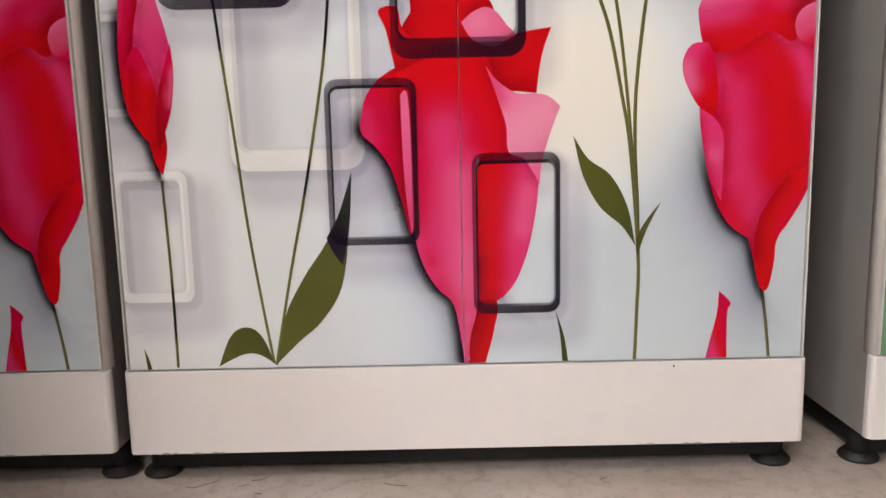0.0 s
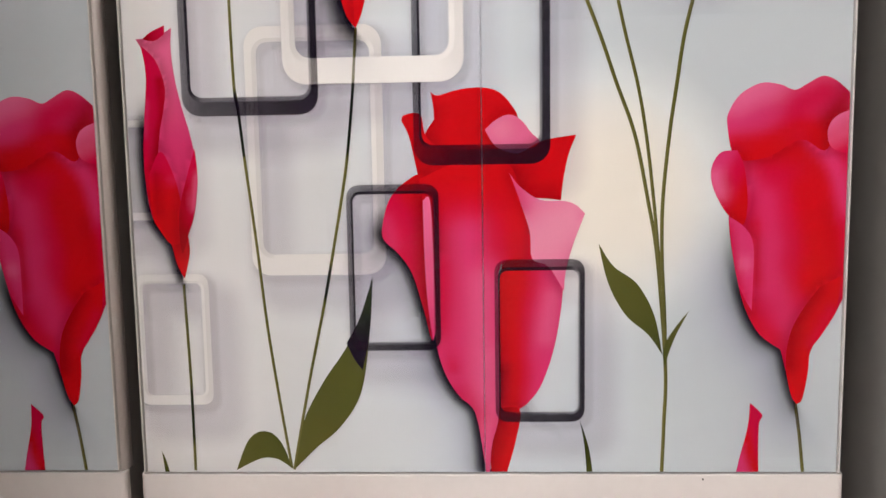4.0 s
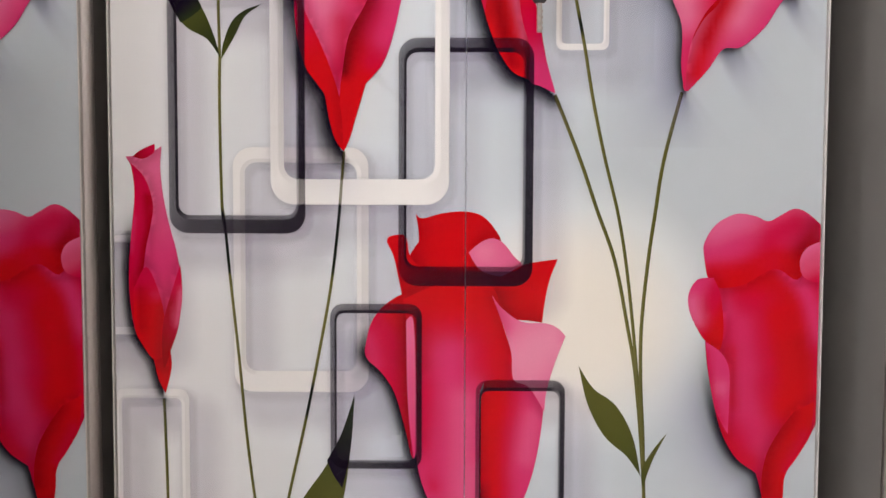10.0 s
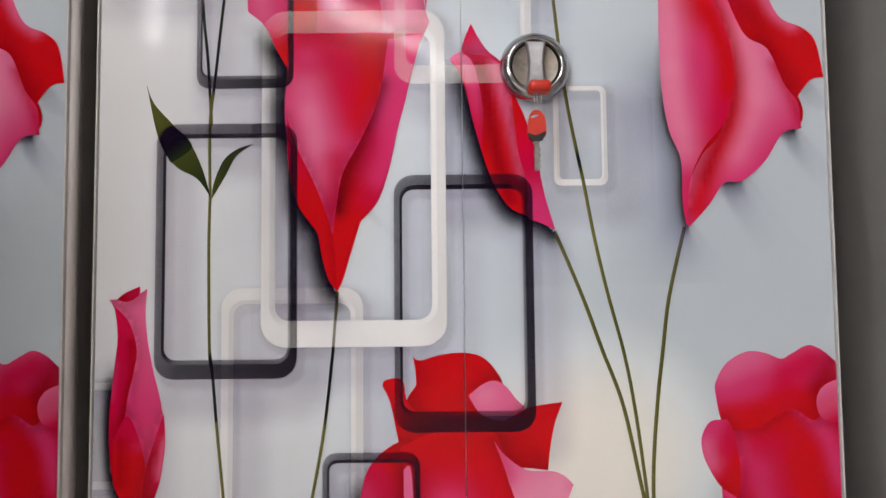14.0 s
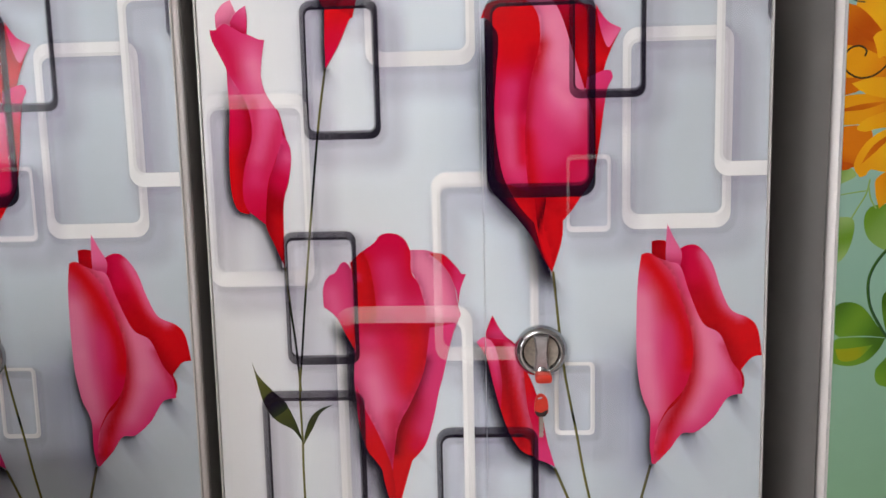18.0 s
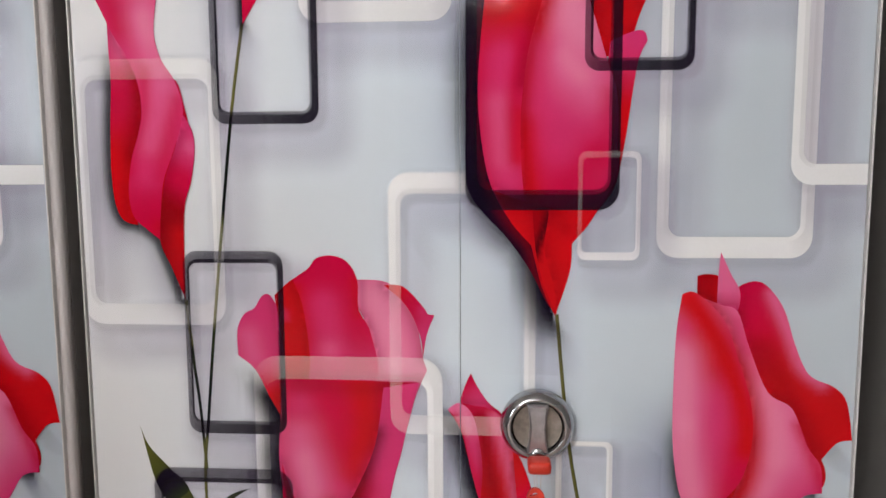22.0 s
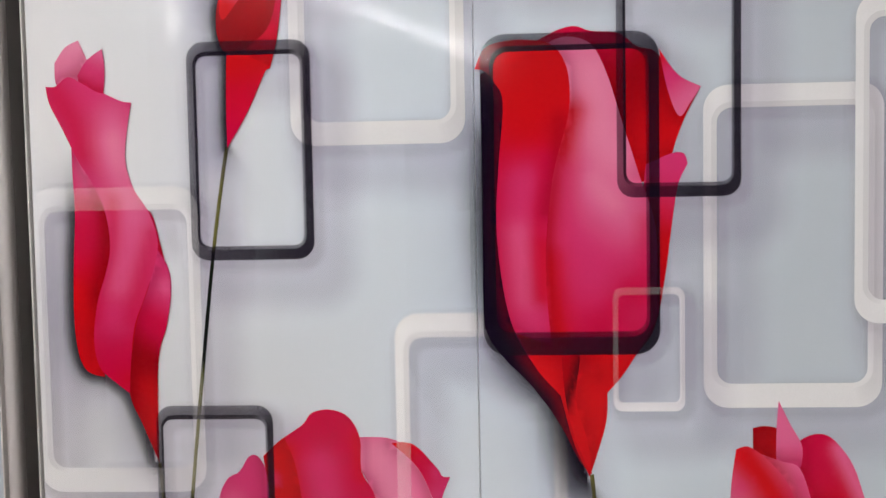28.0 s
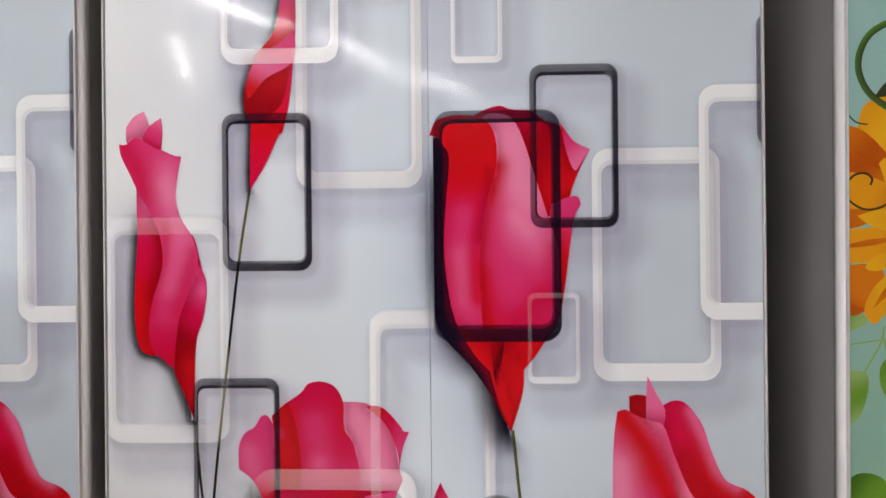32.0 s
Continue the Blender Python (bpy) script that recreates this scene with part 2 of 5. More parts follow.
def thing(name, label, category, group="", kind="", at=(0, 0, 0)):
    ob = new(name)
    ob.empty_display_size = 0.05
    ob.location = at
    return tagged(ob, label, category, group, kind)


def box(x0, y0, z0, x1, y1, z1, bevel=0.0, segments=2, bm=None):
    out = bm or bmesh.new()
    made = bmesh.ops.create_cube(out, size=1.0)["verts"]
    bmesh.ops.scale(out, vec=(x1 - x0, y1 - y0, z1 - z0), verts=made)
    bmesh.ops.translate(out, vec=((x0 + x1) / 2, (y0 + y1) / 2, (z0 + z1) / 2), verts=made)
    if bevel:
        edges = list({e for v in made for e in v.link_edges})
        bmesh.ops.bevel(out, geom=edges, offset=bevel, segments=segments, profile=0.6, affect="EDGES")
    return out


def lathe(profile, steps=40, bm=None):
    """Turns a profile of (radius, distance) about the y axis; distance runs towards -y."""
    out = bm or bmesh.new()
    rings = []
    for r, d in profile:
        if r < 1e-6:
            rings.append([out.verts.new((0, -d, 0))])
        else:
            rings.append([out.verts.new((r * math.cos(a), -d, r * math.sin(a))) for a in (2 * math.pi * i / steps for i in range(steps))])
    for a, b in zip(rings, rings[1:]):
        for i in range(steps):
            j = (i + 1) % steps
            if len(a) == 1 and len(b) > 1:
                out.faces.new((a[0], b[j], b[i]))
            elif len(b) == 1 and len(a) > 1:
                out.faces.new((a[i], a[j], b[0]))
            elif len(a) > 1:
                out.faces.new((a[i], a[j], b[j], b[i]))
    bmesh.ops.recalc_face_normals(out, faces=out.faces)
    return out


def turned(profile, steps=40):
    """The same turned about the z axis, distance upwards."""
    bm = lathe(profile, steps)
    bmesh.ops.rotate(bm, matrix=Matrix.Rotation(radians(-90), 3, "X"), verts=bm.verts)
    return bm


def smooth_line(points, closed, steps=5):
    """A curve through the points; a third number of 1 makes a sharp corner."""
    n = len(points)
    out = []
    for i in range(n if closed else n - 1):
        b, c = points[i], points[(i + 1) % n]
        a, d = points[(i - 1) % n], points[(i + 2) % n]
        if len(b) > 2 or (not closed and i == 0):
            a = b
        if len(c) > 2 or (not closed and i == n - 2):
            d = c
        for k in range(steps):
            t = k / steps
            out.append(tuple(0.5 * (2 * b[m] + (c[m] - a[m]) * t + (2 * a[m] - 5 * b[m] + 4 * c[m] - d[m]) * t * t
                                    + (3 * b[m] - a[m] - 3 * c[m] + d[m]) * t ** 3) for m in (0, 1)))
    if not closed:
        out.append(tuple(points[-1][:2]))
    return out


def area(line):
    return 0.5 * sum(a[0] * b[1] - b[0] * a[1] for a, b in zip(line, line[1:] + line[:1]))


# ---- the print: flat motifs in millimetres, x across the two doors, z above the floor ----
SEAM, DOOR_LEFT, DOOR_RIGHT, DOOR_LOW, DOOR_TOP = 450, 0, 900, 171, 1905
LAYER = [0]
PRINT = []


class Flat:
    """A flat motif mesh with its inks."""

    def __init__(self):
        self.bm = bmesh.new()
        vl = self.bm.verts.layers
        self.inks = [vl.float_color.new(k) for k in ("ink_a", "ink_b", "ink_c")]
        self.u, self.cover = vl.float.new("ramp"), vl.float.new("cover")
        self.lift = 0.0

    def up(self):
        LAYER[0] += 1
        self.lift = -(0.0002 + 0.000008 * LAYER[0])

    def vert(self, x, z, inks, u=0.0, cover=1.0):
        v = self.bm.verts.new((x / 1000, self.lift, z / 1000))
        three = inks if len(inks) == 3 else (inks[0], inks[0], inks[0]) if len(inks) == 1 else (inks[0], tuple((p + q) / 2 for p, q in zip(*inks)), inks[1])
        for layer, c in zip(self.inks, three):
            v[layer] = (*c, 1)
        v[self.u], v[self.cover] = u, cover
        return v

    def quad_ring(self, inner, outer, closed=True):
        n = len(inner)
        for i in range(n if closed else n - 1):
            j = (i + 1) % n
            self.bm.faces.new((inner[i], inner[j], outer[j], outer[i]))


def petal(points, axis, inks, *strokes):
    """An outline, the axis along which its inks run, and soft brush strokes: (ink, half width, strength, line)."""
    return points, axis, [INK[k] for k in inks.split()], strokes


def line_distance(p, line, closed=True):
    """Distance of each point to the line, and whether it lies inside it."""
    a = np.array([q[:2] for q in line], float)
    b = np.roll(a, -1, 0) if closed else a[1:]
    a = a if closed else a[:-1]
    if not len(b):
        return np.hypot(p[:, 0] - line[0][0], p[:, 1] - line[0][1]), None
    ab, ap = (b - a)[None], p[:, None] - a[None]
    t = np.clip((ap * ab).sum(2) / np.maximum((ab * ab).sum(2), 1e-9), 0, 1)
    d = np.sqrt((((ap - t[..., None] * ab) ** 2).sum(2)).min(1))
    odd = np.zeros(len(p), bool)
    if closed:
        az, bz = a[None, :, 1], b[None, :, 1]
        z = p[:, 1:2]
        cross = (az > z) != (bz > z)
        xs = a[None, :, 0] + (z - az) / np.where(np.abs(bz - az) < 1e-9, 1e-9, bz - az) * (b - a)[None, :, 0]
        odd = (cross & (p[:, 0:1] < xs)).sum(1) % 2 == 1
    return d, odd


def smoothstep(v):
    v = np.clip(v, 0, 1)
    return v * v * (3 - 2 * v)


def shade_sheet(bounds, cover_at, step=5.0, ink="shade"):
    """A fine sheet of shade ink whose cover is given by a function of its points."""
    x0, z0, x1, z1 = bounds
    x0, x1 = max(x0, DOOR_LEFT), min(x1, DOOR_RIGHT)
    z0, z1 = max(z0, DOOR_LOW), min(z1, DOOR_TOP)
    if x1 <= x0 or z1 <= z0:
        return
    nx, nz = int((x1 - x0) / step) + 2, int((z1 - z0) / step) + 2
    gx, gz = np.meshgrid(np.linspace(x0, x1, nx), np.linspace(z0, z1, nz))
    pts = np.stack([gx.ravel(), gz.ravel()], 1)
    cover, black = cover_at(pts)
    flat = Flat()
    flat.up()
    verts = {}

    def vert(i):
        if i not in verts:
            c = tuple(p + (q - p) * float(black[i]) for p, q in zip(INK[ink], INK["night"]))
            verts[i] = flat.vert(float(pts[i, 0]), float(pts[i, 1]), [c], 0, float(cover[i]))
        return verts[i]

    for r in range(nz - 1):
        for c in range(nx - 1):
            ids = (r * nx + c, r * nx + c + 1, (r + 1) * nx + c + 1, (r + 1) * nx + c)
            if max(cover[i] for i in ids) > 0.012:
                flat.bm.faces.new([vert(i) for i in ids])
    PRINT.append(("printed_shade", "", flat))


def drop_shade(line, wide=0.80, near=0.98, full=9999, none=10000, reach=38.0, close=10.0):
    """The soft violet shade that a flower throws to its lower left, black close to it, fading above a height."""
    xs, zs = [p[0] for p in line], [p[1] for p in line]

    def depth(p):
        d, odd = line_distance(p, line)
        return np.where(odd, -d, d)

    def cover_at(p):
        here = depth(p)
        facing = np.clip(1.5 * np.maximum((here - depth(p + np.array([8.9, 8.0]))) / 11.0, (here - depth(p + np.array([2.2, 2.0]))) / 2.8), 0, 1) ** 0.8
        d = np.maximum(here, 0)
        dark = near * np.exp(-(d / close) ** 2.4)
        cover = np.maximum(dark, wide * np.exp(-d / (0.5 * reach))) * facing * smoothstep((none - p[:, 1]) / (none - full))
        return np.where(here < -9, 0, cover), np.clip(dark / 0.6, 0, 1)

    shade_sheet((min(xs) - 70, min(zs) - 70, max(xs) + 40, max(zs) + 10), cover_at, 3.2)


def painted(line, inks, axis, strokes, above):
    """A petal as a fine sheet: inks along the axis, brush strokes, and shading beside the petals lying on it."""
    flat = Flat()
    flat.up()
    bm = flat.bm
    face = bm.faces.new([bm.verts.new((x, 0, z)) for x, z in line])
    face.normal_update()
    bmesh.ops.triangulate(bm, faces=[face], ngon_method="EAR_CLIP")
    xs, zs = [p[0] for p in line], [p[1] for p in line]
    for lo, hi, way in ((min(xs), max(xs), (1, 0, 0)), (min(zs), max(zs), (0, 0, 1))):
        n = max(2, int((hi - lo) / 7.0))
        for k in range(1, n):
            v = lo + (hi - lo) * k / n
            bmesh.ops.bisect_plane(bm, geom=bm.verts[:] + bm.edges[:] + bm.faces[:], plane_co=(v * way[0], 0, v * way[2]), plane_no=way)
    verts = bm.verts[:]
    p = np.array([(v.co.x, v.co.z) for v in verts])
    (x0, z0), (x1, z1) = (a[:2] for a in axis)
    run = np.array([x1 - x0, z1 - z0], float)
    u = np.clip(((p - np.array([x0, z0])) @ run) / (run @ run), 0, 1)
    three = inks if len(inks) == 3 else [inks[0], tuple((a + b) / 2 for a, b in zip(*inks)), inks[1]]
    stops = [np.array(c) for c in three]
    a, b = smoothstep(u * 2)[:, None], smoothstep(u * 2 - 1)[:, None]
    col = (stops[0] * (1 - a) + stops[1] * a) * (1 - b) + stops[2] * b
    for ink, half, strength, mark in strokes:
        d, _ = line_distance(p, smooth_line(mark, False, 4) if len(mark) > 2 else mark, False)
        k = (strength * np.exp(-(d / half) ** 2))[:, None]
        col = col * (1 - k) + np.array(INK[ink]) * k
    fall = np.array([0.5 * (a + b) for a, b in zip(INK["deep"], INK["blood"])])
    for other in above:
        d, odd = line_distance(p, other)
        k = (CAST * np.exp(-(d / 9.0) ** 2) * (~odd))[:, None]
        col = col * (1 - k) + fall * k
    for v, c in zip(verts, col):
        v.co = (v.co.x / 1000, flat.lift, v.co.z / 1000)
        for layer in flat.inks:
            v[layer] = (float(c[0]), float(c[1]), float(c[2]), 1)
        v[flat.u], v[flat.cover] = 0.0, 1.0
    return flat


CAST = 0.34


def offset(line, widths):
    """The line moved outwards by the given width at each point."""
    n, sign, out = len(line), 1 if area(line) > 0 else -1, []
    for i in range(n):
        (ax, az), (bx, bz) = line[i - 1], line[(i + 1) % n]
        tx, tz = bx - ax, bz - az
        d = math.hypot(tx, tz) or 1
        nx, nz = sign * tz / d, -sign * tx / d
        w = widths(nx, nz, line[i])
        out.append((line[i][0] + nx * w, line[i][1] + nz * w))
    return out


def motif(name, label, petals, outline=None, shade=()):
    if outline:
        drop_shade(smooth_line(outline, True, 3), *shade)
    lines = [smooth_line(points, True) for points, axis, inks, strokes in petals]
    for i, (points, axis, inks, strokes) in enumerate(petals):
        PRINT.append((name, label, painted(lines[i], inks, axis, strokes, lines[i + 1:])))


def stem(points, width, inks="straw olive dark_olive", name="printed_stem", dusk=()):
    flat = Flat()
    light, mid, dark = (INK[k] for k in inks.split())
    flat.up()
    line = smooth_line(points, False, 9)
    for i in range(len(line)):
        a, b = line[max(i - 1, 0)], line[min(i + 1, len(line) - 1)]
        d = math.hypot(b[0] - a[0], b[1] - a[1]) or 1
        nx, nz = (b[1] - a[1]) / d * width / 2, -(b[0] - a[0]) / d * width / 2
        u = 0.35 + 0.3 * math.sin(line[i][1] * 0.021)
        here = (INK["moss"], INK["night"]) if any(lo < line[i][1] < hi for lo, hi in dusk) else None
        pair = [flat.vert(line[i][0] + nx, line[i][1] + nz, here or (light, mid), u),
                flat.vert(line[i][0] - nx, line[i][1] - nz, here or (mid, dark), u)]
        if i:
            flat.bm.faces.new((last[0], last[1], pair[1], pair[0]))
        last = pair
    PRINT.append((name, "", flat))


def rounded(x0, z0, x1, z1, r, steps=7):
    out = []
    for cx, cz, a0 in ((x1 - r, z1 - r, 0), (x0 + r, z1 - r, 90), (x0 + r, z0 + r, 180), (x1 - r, z0 + r, 270)):
        for k in range(steps + 1):
            a = radians(a0 + 90 * k / steps)
            out.append((cx + r * math.cos(a), cz + r * math.sin(a)))
    return out


def side_of(x, z, x0, z0, x1, z1):
    """How much a point on a rounded frame belongs to its left, top, right and bottom sides."""
    w, h = x1 - x0, z1 - z0
    d = [x - x0, z1 - z, x1 - x, z - z0]
    s = [max(0.0, 1 - v / (0.16 * min(w, h))) for v in d]
    t = sum(s) or 1
    return [v / t for v in s]


def frame_ring(flat, outer, inner, box4, tones):
    """A ring whose ink and cover are set side by side: left, top, right, bottom; a second cover is that of a side's right end."""
    flat.up()
    rows = []
    for line in (outer, inner):
        row = []
        for x, z in line:
            s = side_of(x, z, *box4)
            across = (x - box4[0]) / (box4[2] - box4[0])
            c = tuple(sum(k * tone[0][m] for k, tone in zip(s, tones)) for m in range(3))
            row.append(flat.vert(x, z, [c], 0, sum(k * (tone[1] + (tone[-1] - tone[1]) * across) for k, tone in zip(s, tones))))
        rows.append(row)
    flat.quad_ring(rows[1], rows[0])


def frame_shades(x0, z0, x1, z1, inner, r, deep):
    """The violet shade of a frame, thrown to its lower right, both round it and into its opening."""
    outer, hole = rounded(x0, z0, x1, z1, r), rounded(*inner, r * 0.6)

    def cover_at(p):
        total = np.zeros(len(p))
        for dx, dz, blur, k in ((6, -8, 14, 1.0), (22, -30, 38, 0.66)):
            q = p - np.array([dx, dz], float)
            far, within = line_distance(q, outer)
            near, open_ = line_distance(q, hole)
            d = np.where(open_, near, np.where(within, 0, far))
            total = np.maximum(total, k * smoothstep(1 - d / blur))
        return deep * total, np.zeros(len(p))

    shade_sheet((x0 - 12, z0 - 72, x1 + 62, z1 + 6), cover_at, 5.5, "lilac")


def pale_frame(x0, z0, x1, z1, bands, r=None, cover=1.0, deep=0.54, ink="white", left=1.0):
    r = r or max(8, min(30, 0.14 * (x1 - x0)))
    l, t, rt, b = bands
    inner = (x0 + l, z0 + b, x1 - rt, z1 - t)
    if deep:
        frame_shades(x0, z0, x1, z1, inner, r, deep)
    flat = Flat()
    w = INK[ink]
    dim = tuple(0.86 * v for v in w)
    middle = (x0 + l * 0.6, z0 + b * 0.8, x1 - rt * 0.6, z1 - t * 0.75)
    frame_ring(flat, rounded(x0, z0, x1, z1, r), rounded(*middle, r * 0.8), (x0, z0, x1, z1), [(w, cover * left), (w, cover), (dim, cover), (w, cover)])
    PRINT.append(("printed_picture_frame", "off-white picture frame printed with a soft shade", flat))
    flat = Flat()
    frame_ring(flat, rounded(*middle, r * 0.8), rounded(*inner, r * 0.6), (x0, z0, x1, z1), [(dim, cover * left), (dim, cover), (w, cover), (w, cover)])
    PRINT.append(("printed_frame_reveal", "off-white inner edge of a printed picture frame", flat))


def veil_frame(x0, z0, x1, z1, bands, cover=0.25, left=1.0):
    pale_frame(x0, z0, x1, z1, bands, None, cover, 0.0, "veil", left)


def dark_frame(x0, z0, x1, z1, bands):
    """A smoky bevelled frame: grey outside and black inside on the left and top, the other way round on the right and bottom."""
    r = max(12, min(26, 0.14 * (x1 - x0)))
    l, t, rt, b = bands
    inner = (x0 + l, z0 + b, x1 - rt, z1 - t)
    flat = Flat()
    k = INK["smoke"]
    middle = (x0 + l * 0.70, z0 + b * 0.76, x1 - rt * 0.76, z1 - t * 0.68)
    frame_ring(flat, rounded(x0, z0, x1, z1, r), rounded(*middle, r * 0.75), (x0, z0, x1, z1), [(k, 0.73), (k, 0.73), (k, 0.965), (k, 0.88, 0.98)])
    PRINT.append(("printed_picture_frame", "smoky dark picture frame printed over the flowers", flat))
    flat = Flat()
    frame_ring(flat, rounded(*middle, r * 0.75), rounded(*inner, r * 0.6), (x0, z0, x1, z1), [(k, 0.97), (k, 0.98), (k, 0.68), (k, 0.74)])
    PRINT.append(("printed_frame_reveal", "black and grey inner edge of a printed picture frame", flat))


def dark_frame_shade(x0, z0, x1, z1, bands):
    l, t, rt, b = bands
    frame_shades(x0, z0, x1, z1, (x0 + l, z0 + b, x1 - rt, z1 - t), max(12, min(26, 0.14 * (x1 - x0))), 0.60)


def cut(flat, x0, x1):
    """A copy of the motif, cut to one door."""
    bm = flat.bm.copy()
    for at, way in (((x0 / 1000, 0, 0), (-1, 0, 0)), ((x1 / 1000, 0, 0), (1, 0, 0)), ((0, 0, DOOR_LOW / 1000), (0, 0, -1)), ((0, 0, DOOR_TOP / 1000), (0, 0, 1))):
        bmesh.ops.bisect_plane(bm, geom=bm.verts[:] + bm.edges[:] + bm.faces[:], plane_co=at, plane_no=way, clear_outer=True)
    for f in bm.faces:
        f.normal_update()
        if f.normal.y > 0:
            f.normal_flip()
    return bm


def lay_print(doors):
    """Lays all motifs drawn so far on the two doors and empties the sheet."""
    for name, label, flat in PRINT:
        for door, x0, x1 in doors:
            bm = cut(flat, x0, x1)
            if len(bm.faces):
                part(name, bm, INKS, door, label)
            else:
                bm.free()
        flat.bm.free()
    PRINT.clear()
    LAYER[0] = 0


# ---- the room ----
def structure(name, bm, material, label):
    return tagged(new(name, mesh_of(name, bm, material)), label, name.split("_")[0], "", "structure")


floor = structure("floor", box(-2.6, -9.0, -0.12, 3.4, 0.75, 0.0), STONE, "worn greige marble floor with fine veins")
for name, marks in (("scuff_mark", [(62, 5), (76, 2), (86, 12), (97, 17), (105, 29)]), ("scuff_mark", [(133, 3), (148, 9), (150, 20), (162, 23), (172, 35), (179, 49)]),
                    ("scuff_mark", [(160, -22), (166, -19), (173, -21)]), ("scuff_mark", [(337, 4), (352, -3), (368, -4)]), ("scuff_mark", [(632, 1), (640, 6), (645, 9)])):
    bm, last = bmesh.new(), None
    line = smooth_line(marks, False, 4)
    for i, (px, py) in enumerate(line):
        wide = 0.0007 * (0.4 + math.sin(math.pi * (i + 0.3) / len(line)))
        pair = [bm.verts.new((px / 1000, py / 1000 + s * wide, 0.0006)) for s in (-1, 1)]
        if last:
            bm.faces.new((last[0], pair[0], pair[1], last[1]))
        last = pair
    part(name, bm, BLACK_STEEL, floor, "dark scuff mark on the stone")
structure("wall_back", box(-2.6, 0.75, 0.0, 3.4, 0.90, 2.85), PLASTER, "plain grey plastered wall behind the wardrobes")
structure("wall_front", box(-2.6, -9.15, 0.0, 3.4, -9.0, 2.85), PLASTER, "plain grey plastered wall across the room")
structure("wall_right", box(3.4, -9.15, 0.0, 3.55, 0.90, 2.85), PLASTER, "plain grey plastered side wall")
structure("ceiling", box(-2.75, -9.15, 2.85, 3.55, 0.90, 3.0), CEILING, "plain white painted ceiling")
# window opening added out of view to hold the fill light
WIN_Y0, WIN_Y1, WIN_Z0, WIN_Z1 = -4.35, -3.1, 1.0, 2.2
wall = box(-2.75, -9.15, 0.0, -2.6, WIN_Y0, 2.85)
box(-2.75, WIN_Y1, 0.0, -2.6, 0.90, 2.85, bm=wall)
box(-2.75, WIN_Y0, 0.0, -2.6, WIN_Y1, WIN_Z0, bm=wall)
box(-2.75, WIN_Y0, WIN_Z1, -2.6, WIN_Y1, 2.85, bm=wall)
structure("wall_left", wall, PLASTER, "plain grey plastered side wall with an added, unseen window opening")
# added out of view to block lamp light from the left wardrobe's lower doors
structure("wall_partition", box(-1.05, -0.60, 0.0, -0.18, -0.52, 1.34), PLASTER, "unseen plastered screen added to shade the left wardrobe")
sash = box(-2.70, WIN_Y0, WIN_Z0, -2.66, WIN_Y0 + 0.05, WIN_Z1)
box(-2.70, WIN_Y1 - 0.05, WIN_Z0, -2.66, WIN_Y1, WIN_Z1, bm=sash)
box(-2.70, WIN_Y0 + 0.05, WIN_Z0, -2.66, WIN_Y1 - 0.05, WIN_Z0 + 0.05, bm=sash)
box(-2.70, WIN_Y0 + 0.05, WIN_Z1 - 0.05, -2.66, WIN_Y1 - 0.05, WIN_Z1, bm=sash)
structure("window_1", sash, IVORY, "ivory frame of an unseen window, added round the fill light")


def tube_lamp(at, turn):
    lamp = thing("tube_lamp", "white batten lamp with a glowing fluorescent tube under the ceiling", "ceiling lamp", "tube lamps on the ceiling")
    part("batten", box(-0.62, -0.03, 0.035, 0.62, 0.03, 0.085, 0.006), IVORY, lamp, "white sheet steel batten")
    tube = lathe([(0.0, -0.59), (0.013, -0.59), (0.013, 0.59), (0.0, 0.59)], 16)
    bmesh.ops.rotate(tube, matrix=Matrix.Rotation(radians(90), 3, "Z"), verts=tube.verts)
    part("tube", tube, TUBE_GLOW, lamp, "glowing white tube", True)
    for s in (-1, 1):
        part("tube_holder", box(s * 0.605 - 0.014, -0.018, -0.018, s * 0.605 + 0.014, 0.018, 0.04, 0.004), BLACK_PLASTIC, lamp, "dark tube holder")
    lamp.matrix_world = pose(*at, 0, 0, turn)
    return lamp


for lx, ly in ((-0.85, -3.05), (-0.28, -4.30), (0.29, -5.55)):
    tube_lamp((lx, ly, 2.765), -65)
tube_lamp((-1.62, -4.50, 2.765), 69)
tube_lamp((-0.35, -2.0, 2.765), 8)


# ---- wardrobes ----
WIDE, DEEP, TALL = 0.900, 0.46, 1.93


